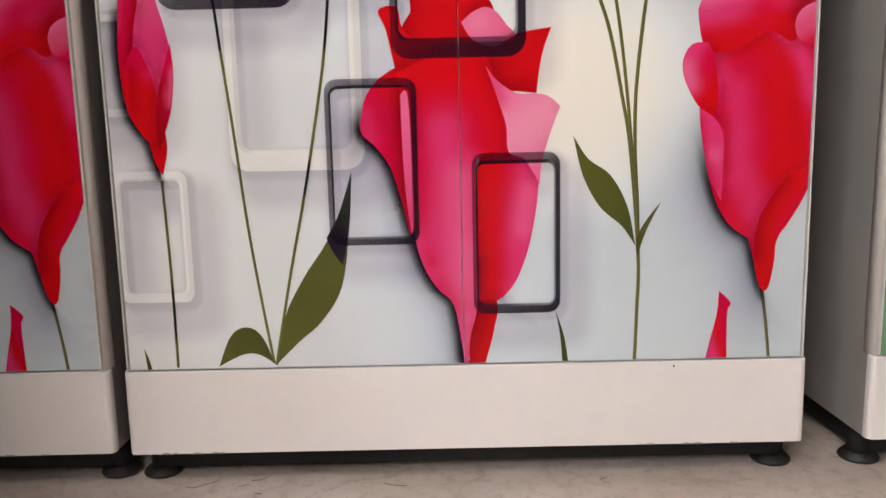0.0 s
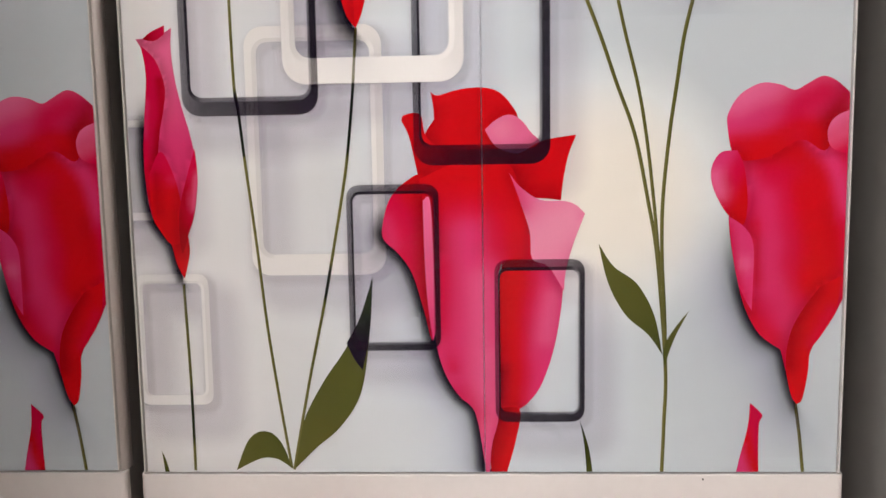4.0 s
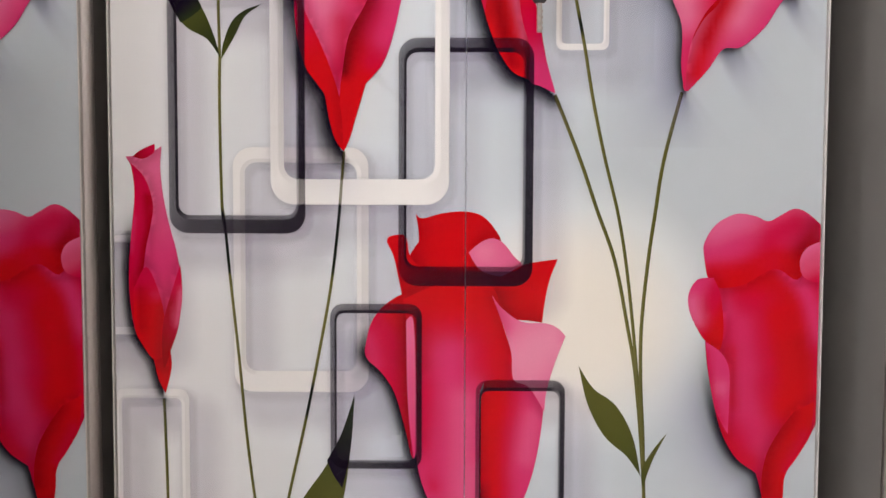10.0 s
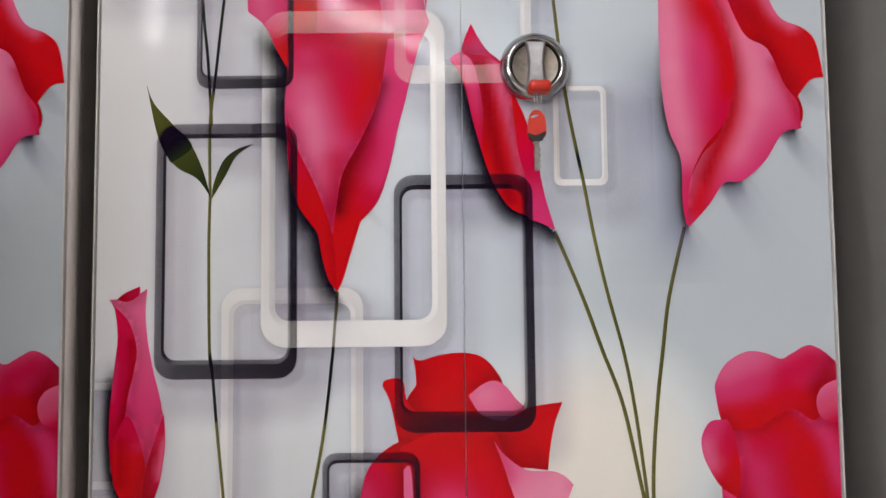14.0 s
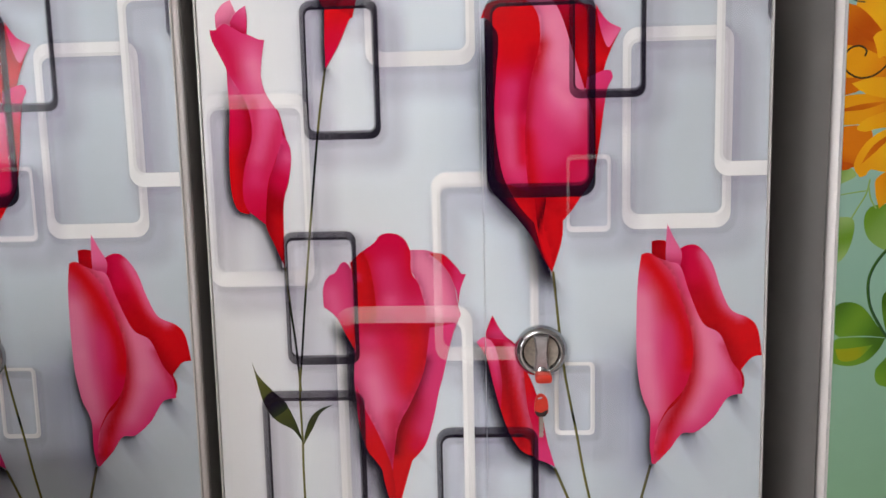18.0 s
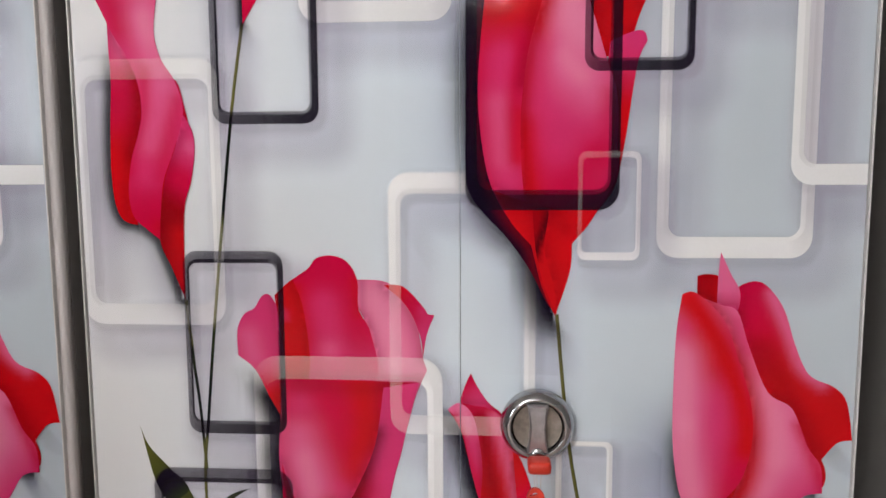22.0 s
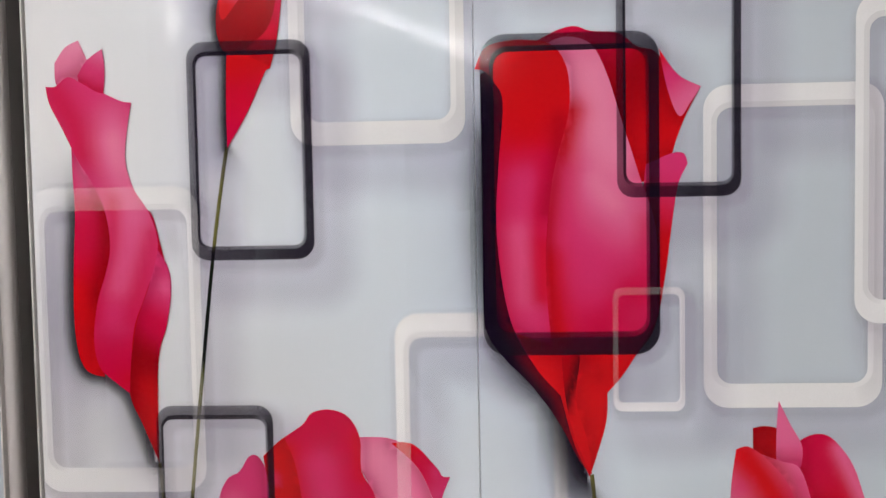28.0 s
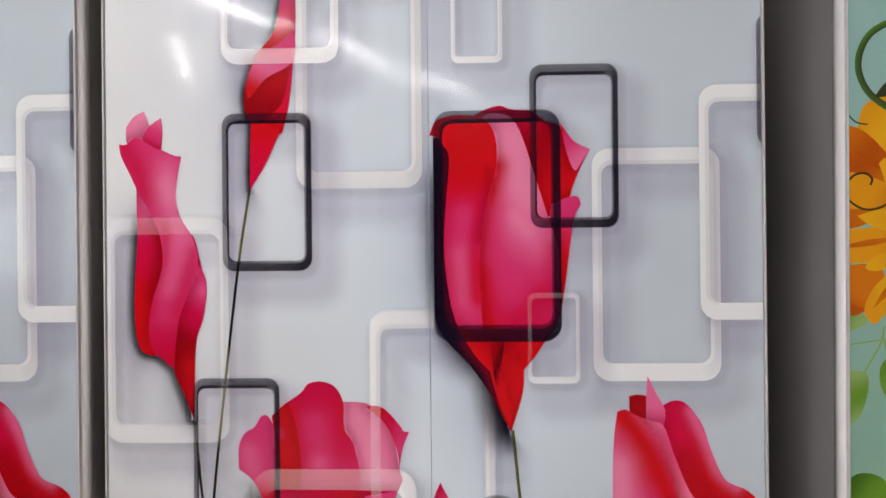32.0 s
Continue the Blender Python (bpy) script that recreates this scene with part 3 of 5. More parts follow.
def lock_set(door, x, z):
    """Round chrome lock rose with a dished turn bar, a key in it and a second key hanging."""
    rose = part("lock_rose", lathe([(0.0, 0.0), (0.0405, 0.0), (0.0410, 0.004), (0.0395, 0.009), (0.0350, 0.0145), (0.0320, 0.0165), (0.0300, 0.0165), (0.0290, 0.0150), (0.0285, 0.010), (0.0270, 0.0085), (0.0, 0.0085)], 64),
                CHROME, door, "polished round chrome lock rose", True)
    rose.location, rose.scale = (x + 0.001, -0.0035, z - 0.0005), (1.05, 1.05, 1.05)
    part("dish", lathe([(0.0268, 0.0108), (0.0240, 0.0097), (0.0, 0.0090)], 48), RECESS, rose, "dull dished recess", True)
    grip = bmesh.new()
    rows = []
    for zz, half, deep in ((-0.0272, 0.0118, 0.0165), (-0.025, 0.0115, 0.0205), (-0.014, 0.0094, 0.0212), (0.0, 0.0082, 0.0214), (0.014, 0.0094, 0.0212), (0.025, 0.0115, 0.0205), (0.0272, 0.0118, 0.0165)):
        rows.append([grip.verts.new((sx * half, -d, zz)) for sx, d in ((-1.0, 0.007), (-1.0, deep - 0.002), (-0.8, deep), (0.8, deep), (1.0, deep - 0.002), (1.0, 0.007))])
    for a, b in zip(rows, rows[1:]):
        for i in range(5):
            grip.faces.new((a[i], a[i + 1], b[i + 1], b[i]))
    grip.faces.new(rows[0])
    grip.faces.new(rows[-1][::-1])
    bmesh.ops.recalc_face_normals(grip, faces=grip.faces)
    part("turn_bar", grip, SATIN, rose, "waisted satin turn bar")
    cyl = part("key_cylinder", lathe([(0.0, 0.023), (0.0075, 0.023), (0.008, 0.022), (0.008, 0.008), (0.0, 0.008)], 24), CHROME, rose, "small lock cylinder", True)
    cyl.location = (0.0, 0.0, -0.0285)
    key_at = part("inserted_key", box(-0.0125, -0.050, -0.0065, 0.0125, -0.0235, 0.0065, 0.0055, 3), RED_PLASTIC, rose, "red plastic key head in the lock", True)
    key_at.location = (0.001, 0.0, -0.033)
    # second key, hanging from a clear loop
    head = bmesh.new()
    outline = smooth_line([(-10, -6), (-8.5, 9), (-5, 15.5), (0, 17.5), (5, 15.5), (9.5, 9), (11, -6), (8, -14), (-7, -14)], True, 4)
    hole = [(-2.0 + 4.6 * math.cos(a) , 10.5 + 1.8 * math.sin(a) + 0.25 * 4.6 * math.cos(a)) for a in (2 * math.pi * i / 12 for i in range(12))]
    front = [head.verts.new((px / 1000, -0.0022, pz / 1000)) for px, pz in outline]
    rear = [head.verts.new((px / 1000, 0.0022, pz / 1000)) for px, pz in outline]
    hf = [head.verts.new((px / 1000, -0.0022, pz / 1000)) for px, pz in hole]
    hr = [head.verts.new((px / 1000, 0.0022, pz / 1000)) for px, pz in hole]
    for a, b in ((front, rear), (hf, hr)):
        for i in range(len(a)):
            j = (i + 1) % len(a)
            head.faces.new((a[i], a[j], b[j], b[i]))
    for o, h in ((front, hf), (rear, hr)):
        edges = []
        for loop in (o, h):
            for i in range(len(loop)):
                edges.append(head.edges.get((loop[i], loop[(i + 1) % len(loop)])) or head.edges.new((loop[i], loop[(i + 1) % len(loop)])))
        bmesh.ops.triangle_fill(head, edges=edges, use_beauty=True)
    bmesh.ops.recalc_face_normals(head, faces=head.faces)
    key = part("spare_key", head, RED_PLASTIC, rose, "red plastic head of the hanging spare key")
    key.location = (-0.003, -0.036, -0.0760)
    return rose


def spare_key_rest(rose):
    foot = bmesh.new()
    pts = smooth_line([(-9.3, -9), (0, -11.5), (10.0, -7), (7.5, -15.5), (4, -17.5), (-4, -17.5), (-7.5, -15)], True, 3)
    a = [foot.verts.new((px / 1000, -0.0029, pz / 1000)) for px, pz in pts]
    b = [foot.verts.new((px / 1000, 0.0029, pz / 1000)) for px, pz in pts]
    foot.faces.new(a)
    foot.faces.new(b[::-1])
    for i in range(len(a)):
        j = (i + 1) % len(a)
        foot.faces.new((a[i], a[j], b[j], b[i]))
    bmesh.ops.recalc_face_normals(foot, faces=foot.faces)
    part("key_collar", foot, BLACK_PLASTIC, rose, "black collar of the spare key").location = (-0.003, -0.036, -0.0760)
    blade = box(-0.0030, -0.0010, -0.051, 0.0030, 0.0010, -0.016, 0.0006, 1)
    for zz in (-0.046, -0.040, -0.034, -0.027):
        box(0.0026, -0.0009, zz - 0.0014, 0.0040, 0.0009, zz + 0.0014, 0.0, 1, blade)
    part("key_blade", blade, STEEL, rose, "steel key blade").location = (-0.003, -0.036, -0.0760)
    for sx in (-0.0045, -0.0015, 0.0030):
        bm = box(-0.0004, -0.0004, -0.018, 0.0004, 0.0004, 0.018)
        bmesh.ops.rotate(bm, matrix=Matrix.Rotation(radians(sx * 900), 3, "Y"), verts=bm.verts)
        part("thread", bm, THREAD, rose, "clear thread holding the spare key").location = (sx, -0.036, -0.048)


def wardrobe(label, ground):
    """A two-door steel wardrobe on levelling feet; its local origin is the floor under its front left corner."""
    body = thing("wardrobe", label, "wardrobe", "steel wardrobes in a row")
    lo, hi = -0.008, WIDE + 0.008
    for x0, x1 in ((lo, 0.004), (WIDE - 0.004, hi)):
        bm = box(x0, 0.024, 0.1685, x1, DEEP, TALL)
        box(x0, 0.0125, 0.052, x1, DEEP, 0.1684, bm=bm)
        # shade of the gap is put into this panel's darker colour
        part("side_panel", bm, SHADED_IVORY, body, "enamelled sheet steel side, coloured darker for the shade in the gap")
        bm = box(x0, 0.003, 0.1685, x1, 0.0238, TALL)
        outer = [e for e in bm.edges if all(abs(v.co.y - 0.003) < 1e-5 and abs(v.co.x - (lo if x0 < 0.1 else hi)) < 1e-5 for v in e.verts)]
        bmesh.ops.bevel(bm, geom=outer, offset=0.011, segments=6, profile=0.5, affect="EDGES")
        part("front_edge", bm, IVORY, body, "rolled cream front edge of the side", True)
    part("back_panel", box(0.004, DEEP - 0.012, 0.06, WIDE - 0.004, DEEP - 0.002, TALL - 0.01), IVORY, body)
    part("top_panel", box(0.0045, 0.006, TALL - 0.022, WIDE - 0.0045, DEEP - 0.013, TALL - 0.001, 0.003), IVORY, body)
    plinth = box(lo, -0.0015, 0.0515, hi, 0.012, 0.1675)
    bmesh.ops.bevel(plinth, geom=[e for e in plinth.edges if all(v.co.y < 0 for v in e.verts) and abs(e.verts[0].co.z - e.verts[1].co.z) > 0.05], offset=0.008, segments=4, profile=0.5, affect="EDGES")
    bmesh.ops.bevel(plinth, geom=[e for e in plinth.edges if all(v.co.z > 0.167 and v.co.y < 0.01 for v in e.verts)], offset=0.0015, segments=2, profile=0.5, affect="EDGES")
    part("plinth", plinth, IVORY, body, "ivory enamelled plinth board with chipped lower edge")
    for cx, cw in ((0.045, 0.030), (0.085, 0.018), (0.112, 0.022), (0.700, 0.010), (0.760, 0.036), (0.812, 0.014)):
        chip = bmesh.new()
        front = [chip.verts.new((cx + cw * (k / 6 - 0.5), -0.0019, 0.0514 + (0.0022 * abs(math.sin(k * 2.1 + cx * 90)) if 0 < k < 6 else 0.0))) for k in range(7)]
        low = [chip.verts.new((cx + cw * (k / 6 - 0.5), -0.0019, 0.0508)) for k in range(7)]
        for k in range(6):
            chip.faces.new((low[k], low[k + 1], front[k + 1], front[k]))
        part("chipped_edge", chip, RAW, body, "chipped enamel on the plinth's lower edge")
    part("pin_hole", box(0.7285, -0.0019, 0.1595, 0.7310, 0.0, 0.1625, 0.0006, 1), BLACK_STEEL, body, "small dark pin hole in the plinth")
    part("base_frame", box(0.012, 0.045, 0.014, WIDE - 0.012, DEEP - 0.03, 0.0512), BLACK_STEEL, body, "black base frame under the body")
    for fx, fy in ((0.014, 0.058), (WIDE - 0.011, 0.058), (0.014, DEEP - 0.07), (WIDE - 0.011, DEEP - 0.07)):
        foot = part("levelling_foot", turned([(0.0, 0.0), (0.0255, 0.0), (0.0275, 0.003), (0.0272, 0.0055), (0.0250, 0.0065), (0.0245, 0.0085), (0.0215, 0.0100), (0.0205, 0.0125), (0.0, 0.0135)], 36), RUBBER, body, "round black rubber levelling foot", True)
        foot.location = (fx, fy, 0.0)
        part("foot_stem", turned([(0.0, 0.010), (0.0165, 0.010), (0.0165, 0.05), (0.0, 0.05)], 24), BLACK_STEEL, foot, "", True)
    doors = []
    for x0, x1 in ((0.0, SEAM / 1000 - 0.0003), (SEAM / 1000 + 0.0003, WIDE)):
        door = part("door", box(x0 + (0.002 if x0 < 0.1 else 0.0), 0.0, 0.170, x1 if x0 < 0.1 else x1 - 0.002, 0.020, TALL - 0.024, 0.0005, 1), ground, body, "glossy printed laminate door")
        doors.append((door, x0 * 1000 + (2.6 if x0 < 0.1 else 0.1), x1 * 1000 - (0.2 if x0 < 0.1 else 2.6)))
    for x0, x1 in ((-0.0014, 0.0006), (WIDE - 0.0006, WIDE + 0.0014)):
        part("edge_strip", box(x0, -0.0035, 0.170, x1, 0.004, TALL - 0.022, 0.0006, 1), EDGE, body, "thin pale metal edge strip")
    return body, doors


tulip_wardrobe, tulip_doors = wardrobe("white two-door steel wardrobe printed with red tulips and picture frames", TULIP_GROUND)

# ---- the tulip print ----
# pale picture frames of the print
pale_frame(-1, 262, 96, 435, (10, 12, 10, 13))
pale_frame(155, 432, 327, 744, (15, 19, 15, 27))
pale_frame(-44, 505, 58, 632, (10, 9, 9, 10))
pale_frame(562, 866, 628, 990, (7, 6, 7, 8))
pale_frame(-1, 1124, 172, 1435, (14, 23, 12, 25))
pale_frame(268, 1472, 441, 1800, (16, 23, 14, 23))
pale_frame(165, 1645, 328, 1795, (9, 14, 11, 21))
pale_frame(482, 1641, 552, 1789, (6, 11, 6, 9))
pale_frame(671, 1207, 842, 1522, (13, 22, 14, 24))
pale_frame(815, 1289, 984, 1606, (13, 23, 13, 23))
pale_frame(583, 1204, 653, 1327, (5, 7, 5, 9))
pale_frame(367, 995, 537, 1304, (14, 24, 13, 23))
frame_shades(203, 672, 429, 1088, (220, 704, 411, 1060), 30, 0.54)
dark_frame_shade(278, 333, 395, 546, (8, 12, 8, 11))
dark_frame_shade(464, 238, 578, 449, (7, 14, 8, 13))
dark_frame_shade(74, 635, 247, 947, (12, 18, 11, 23))
dark_frame_shade(365, 569, 535, 881, (10, 18, 13, 25))
dark_frame_shade(122, 991, 242, 1213, (7, 14, 8, 16))
dark_frame_shade(165, 1360, 289, 1577, (9, 14, 10, 14))
dark_frame_shade(588, 1415, 707, 1637, (9, 15, 9, 14))
dark_frame_shade(456, 1261, 629, 1576, (13, 17, 13, 23))
dark_frame_shade(892, 1522, 1013, 1701, (7, 10, 9, 13))
# stems and leaves
stem([(141, 669), (145, 640), (150, 584), (161, 476), (171, 366), (183, 269), (196, 176)], 3.7, dusk=((600, 655),))
stem([(561, 810), (577, 772), (597, 721), (616, 666), (639, 602), (656, 520), (668, 449), (680, 310), (679, 235), (677, 169)], 4.6)
stem([(561, 1141), (577, 986), (598, 869), (610, 800), (625, 731), (642, 663), (653, 601), (663, 520), (670, 449), (677, 377), (680, 309)], 4.2, dusk=((880, 915),))
stem([(720, 814), (699, 730), (689, 662), (681, 601), (674, 520), (674, 449), (678, 377), (680, 309)], 4.6)
stem([(843, 264), (850, 219), (856, 167)], 4.2)
stem([(64, 422), (67, 295), (67, 173)], 3.7, dusk=((210, 285),))
stem([(203, 1473), (188, 1380), (171, 1243), (155, 1103), (145, 1004), (139, 945), (140, 855)], 3.7, dusk=((1255, 1372), (985, 1118)))
stem([(124, 1154), (129, 1097), (131, 1072), (136, 1024), (141, 945)], 3.7, dusk=((985, 1100),))
stem([(140, 860), (139, 793), (141, 669), (145, 640), (150, 584)], 3.7, dusk=((560, 665),))
motif("printed_leaf", "", [petal([(199, 174, 1), (214, 240), (242, 293), (273, 338), (297, 389), (309, 429, 1), (303, 352), (290, 277), (262, 232), (231, 205)], [(208, 186), (305, 396)], "olive dark_olive")], None)
motif("printed_leaf", "", [petal([(273, 343, 1), (291, 376), (309, 429, 1), (304, 360), (293, 307, 1), (282, 323)], [(281, 338), (305, 396)], "night moss")], None)
motif("printed_leaf", "", [petal([(122, 173, 1), (137, 210), (153, 225), (172, 223), (186, 205), (196, 176, 1), (178, 188), (159, 190), (139, 182)], [(124, 178), (194, 217)], "olive dark_olive")], None)
motif("printed_leaf", "", [petal([(595, 468, 1), (614, 439), (643, 417), (665, 377), (676, 325, 1), (658, 351), (629, 377), (607, 418)], [(595, 468), (676, 325)], "olive dark_olive")], None)
motif("printed_leaf", "", [petal([(709, 382, 1), (694, 353), (686, 333), (679, 309, 1), (677, 333), (690, 358)], [(709, 382), (678, 310)], "olive dark_olive")], None)
motif("printed_leaf", "", [petal([(60, 998, 1), (70, 973), (97, 943), (117, 920), (132, 886), (141, 855, 1), (124, 879), (97, 895), (76, 928)], [(60, 998), (141, 855)], "olive dark_olive moss")], None)
motif("printed_leaf", "", [petal([(76, 927, 1), (83, 939), (95, 944), (117, 922), (109, 910), (91, 899, 1)], [(83, 935), (104, 907)], "night night moss")], None)
motif("printed_leaf", "", [petal([(193, 922, 1), (172, 907), (159, 883), (142, 854, 1), (144, 872), (155, 900), (172, 915)], [(193, 922), (141, 855)], "moss dark_olive")], None)
motif("printed_leaf", "", [petal([(23, 200, 1), (28, 187), (32, 171, 1), (26, 171, 1)], [(23, 200), (29, 171)], "olive dark_olive")], None)
motif("printed_leaf", "", [petal([(572, 240, 1), (583, 206), (589, 169, 1), (581, 169, 1), (578, 206)], [(572, 240), (584, 171)], "moss dark_olive")], None)
# tulips
bloom = []
bloom.append(petal([(387, 660, 1), (396, 655), (418, 661), (446, 664), (470, 659), (487, 642), (496, 622), (494, 582), (423, 552), (388, 567), (378, 602), (391, 626, 1), (390, 643)], [(397, 656), (466, 579)], "red red red", ("blood", 16, .5, [(388, 636), (383, 602)]), ("blood", 20, .35, [(480, 627)])))
bloom.append(petal([(454, 612, 1), (468, 624), (484, 630), (498, 624), (511, 608), (522, 594), (497, 582), (469, 590)], [(459, 621), (515, 585)], "rose rose", ("pale", 16, .5, [(473, 614)])))
bloom.append(petal([(350, 625, 1), (354, 632), (374, 632), (383, 602), (424, 577), (487, 579), (525, 597), (567, 604, 1), (557, 578), (551, 549), (548, 523, 1), (522, 526), (497, 523), (422, 503), (377, 525), (371, 550), (366, 574), (359, 606)], [(368, 623), (550, 529)], "red red red", ("blood", 22, .5, [(395, 560), (458, 550), (494, 558)]), ("blood", 14, .5, [(497, 530), (536, 533)])))
bloom.append(petal([(479, 466, 1), (553, 458, 1), (549, 393), (539, 334), (523, 287), (506, 263), (491, 249), (486, 210), (478, 170, 1), (458, 170, 1), (458, 207), (467, 245), (468, 335), (470, 416)], [(469, 365), (539, 349)], "red crimson pink", ("pink", 20, .9, [(536, 445), (530, 390), (521, 330)]), ("rose", 13, .5, [(536, 400), (529, 350)]), ("red", 20, .95, [(484, 450), (485, 380), (487, 300), (483, 240)]), ("deep", 13, .75, [(464, 275), (469, 305)]), ("blood", 12, .5, [(468, 335)]), ("red", 30, .6, [(493, 423)])))
bloom.append(petal([(467, 256, 1), (495, 254), (490, 214), (478, 170, 1), (458, 170, 1), (457, 203)], [(462, 230), (491, 214)], "blood red"))
bloom.append(petal([(377, 556), (352, 548), (333, 527), (324, 498), (324, 477), (343, 458), (360, 432), (373, 388), (385, 347), (389, 439), (387, 504)], [(380, 532), (325, 469)], "red crimson crimson", ("pink", 13, .5, [(327, 500), (335, 470)]), ("blood", 24, .9, [(384, 530), (384, 454), (384, 380)]), ("red", 16, .6, [(360, 540)])))
bloom.append(petal([(371, 552, 1), (424, 573), (483, 569), (497, 523), (509, 484), (512, 450, 1), (473, 443), (469, 380), (469, 305), (468, 245), (459, 207), (456, 170, 1), (451, 170, 1), (446, 207), (441, 238), (434, 257), (418, 272), (401, 299), (390, 336), (386, 388), (384, 454), (377, 511)], [(444, 559), (430, 306)], "red crimson pink", ("pink", 26, .95, [(430, 480), (436, 400), (440, 320)]), ("rose", 20, .65, [(452, 420), (452, 340), (450, 240)]), ("pink", 16, .6, [(466, 440), (466, 350)]), ("crimson", 12, .8, [(396, 440), (397, 370), (410, 310)]), ("red", 24, .8, [(497, 516), (493, 455)]), ("blood", 12, .5, [(389, 525), (393, 468)]), ("crimson", 16, .6, [(419, 276), (444, 238)]), ("rose", 8, .5, [(452, 237), (454, 176)]), ("pink", 20, .5, [(401, 336)])))
bloom.append(petal([(375, 525, 1), (384, 525), (387, 453), (388, 366), (385, 345, 1), (379, 395), (376, 454)], [(380, 518), (385, 351)], "rose pink"))
bloom.append(petal([(484, 558, 1), (497, 541), (522, 524), (553, 522), (568, 516), (578, 506, 1), (564, 469), (554, 433), (552, 408, 1), (532, 440), (512, 450), (509, 484), (497, 523)], [(494, 537), (564, 422)], "rose pale rose", ("pink", 14, .7, [(490, 541), (497, 516)]), ("pale", 16, .5, [(540, 495), (535, 460)]), ("rose", 8, .5, [(575, 504)])))
motif("printed_tulip_petal", "petal of a large red tulip printed low on the doors", bloom, [(371, 552), (352, 548), (333, 527), (324, 498), (324, 477), (343, 458), (360, 432), (373, 388), (385, 347), (401, 299), (418, 272), (434, 257), (441, 238), (446, 207), (451, 170), (478, 170), (489, 214), (495, 248), (514, 263), (532, 293), (543, 334), (551, 393), (568, 465), (578, 506), (548, 523), (567, 604), (496, 622), (446, 664), (387, 660), (350, 625)], (0.84, 1.0, 480, 548, 50, 16))
bloom = []
bloom.append(petal([(19, 732, 1), (45, 734), (65, 745, 1), (63, 719), (66, 684), (73, 648), (82, 613), (88, 577), (88, 549), (83, 513), (73, 484, 1), (74, 462), (66, 429, 1), (57, 448), (51, 473), (37, 492), (27, 513), (22, 549), (21, 585), (24, 628), (27, 656), (30, 691), (27, 716)], [(55, 733), (42, 440)], "rose pink red"))
bloom.append(petal([(43, 495, 1), (57, 484), (73, 484, 1), (74, 462), (66, 429, 1), (57, 448), (51, 473)], [(59, 491), (66, 429)], "red red"))
bloom.append(petal([(25, 724, 1), (43, 705), (53, 673), (50, 645), (43, 613), (38, 564), (40, 528), (46, 491, 1), (30, 510), (23, 542), (21, 585), (24, 628), (29, 670), (29, 698)], [(32, 705), (34, 513)], "crimson crimson red", ("blood", 7, .85, [(47, 680), (49, 645), (42, 612), (37, 564)]), ("pink", 4, .5, [(29, 656), (24, 614)])))
bloom.append(petal([(27, 564, 1), (43, 592), (58, 563), (66, 527), (66, 484), (52, 473), (37, 492), (28, 513)], [(49, 585), (44, 484)], "crimson red red", ("blood", 6, .6, [(37, 564), (38, 513)]), ("pink", 6, .4, [(56, 556)])))
bloom.append(petal([(87, 595, 1), (89, 556), (83, 516), (73, 484, 1), (65, 462), (62, 484), (64, 520), (74, 556)], [(88, 584), (66, 484)], "crimson crimson blood", ("blood", 7, .8, [(73, 549), (64, 498)]), ("rose", 4, .6, [(88, 563), (82, 520)])))
bloom.append(petal([(28, 732, 1), (38, 740), (56, 748, 1), (55, 737), (41, 729)], [(30, 733), (56, 743)], "blood crimson"))
motif("printed_tulip_petal", "petal of a slim pink tulip bud printed beside the door edge", bloom, [(19, 732), (65, 745), (63, 719), (66, 684), (73, 648), (82, 613), (88, 577), (88, 549), (83, 513), (74, 462), (66, 429), (57, 448), (51, 473), (37, 492), (27, 513), (22, 549), (21, 585), (24, 628), (27, 656), (30, 691), (27, 716)], (0.74, 1.0, 620, 670, 34, 13))
bloom = []
bloom.append(petal([(755, 497, 1), (762, 577), (806, 587), (840, 603), (868, 589), (899, 575, 1), (907, 417, 1), (888, 374), (878, 359), (860, 327), (855, 286), (846, 260, 1), (838, 271), (831, 301), (823, 331, 1), (797, 350), (778, 383), (766, 426), (758, 469)], [(786, 566), (814, 375)], "crimson crimson crimson", ("pink", 12, .7, [(778, 568), (782, 539)]), ("pink", 22, .7, [(801, 447), (809, 418)]), ("pink", 24, .55, [(824, 396), (830, 360)]), ("red", 26, .95, [(785, 584), (850, 574), (871, 523), (882, 454), (862, 418)]), ("blood", 16, .45, [(875, 495), (880, 446)]), ("red", 26, .9, [(845, 530), (860, 470), (865, 420)]), ("pink", 20, .6, [(800, 520), (806, 470)]), ("pink", 11, .85, [(857, 593), (884, 558), (899, 502)]), ("crimson", 10, .7, [(898, 495), (904, 445)]), ("red", 12, .6, [(778, 390), (800, 357), (815, 346)]), ("red", 8, .6, [(787, 490), (791, 419)])))
bloom.append(petal([(751, 612), (753, 629), (766, 649), (790, 662), (813, 660), (831, 653), (844, 659), (864, 669), (881, 663), (897, 649, 1), (899, 612, 1), (884, 602), (869, 579), (840, 593), (800, 572), (762, 572)], [(776, 659), (799, 583)], "rose pink red", ("rose", 14, .5, [(764, 636), (790, 650), (812, 650)]), ("crimson", 24, .9, [(865, 650), (838, 634), (835, 620)]), ("blood", 16, .8, [(892, 646), (876, 619), (867, 599)]), ("red", 12, .8, [(761, 591), (799, 592), (839, 610), (867, 596)])))
bloom.append(petal([(898, 628, 1), (880, 619), (872, 602), (878, 582), (900, 575, 1)], [(873, 619), (895, 578)], "rose crimson"))
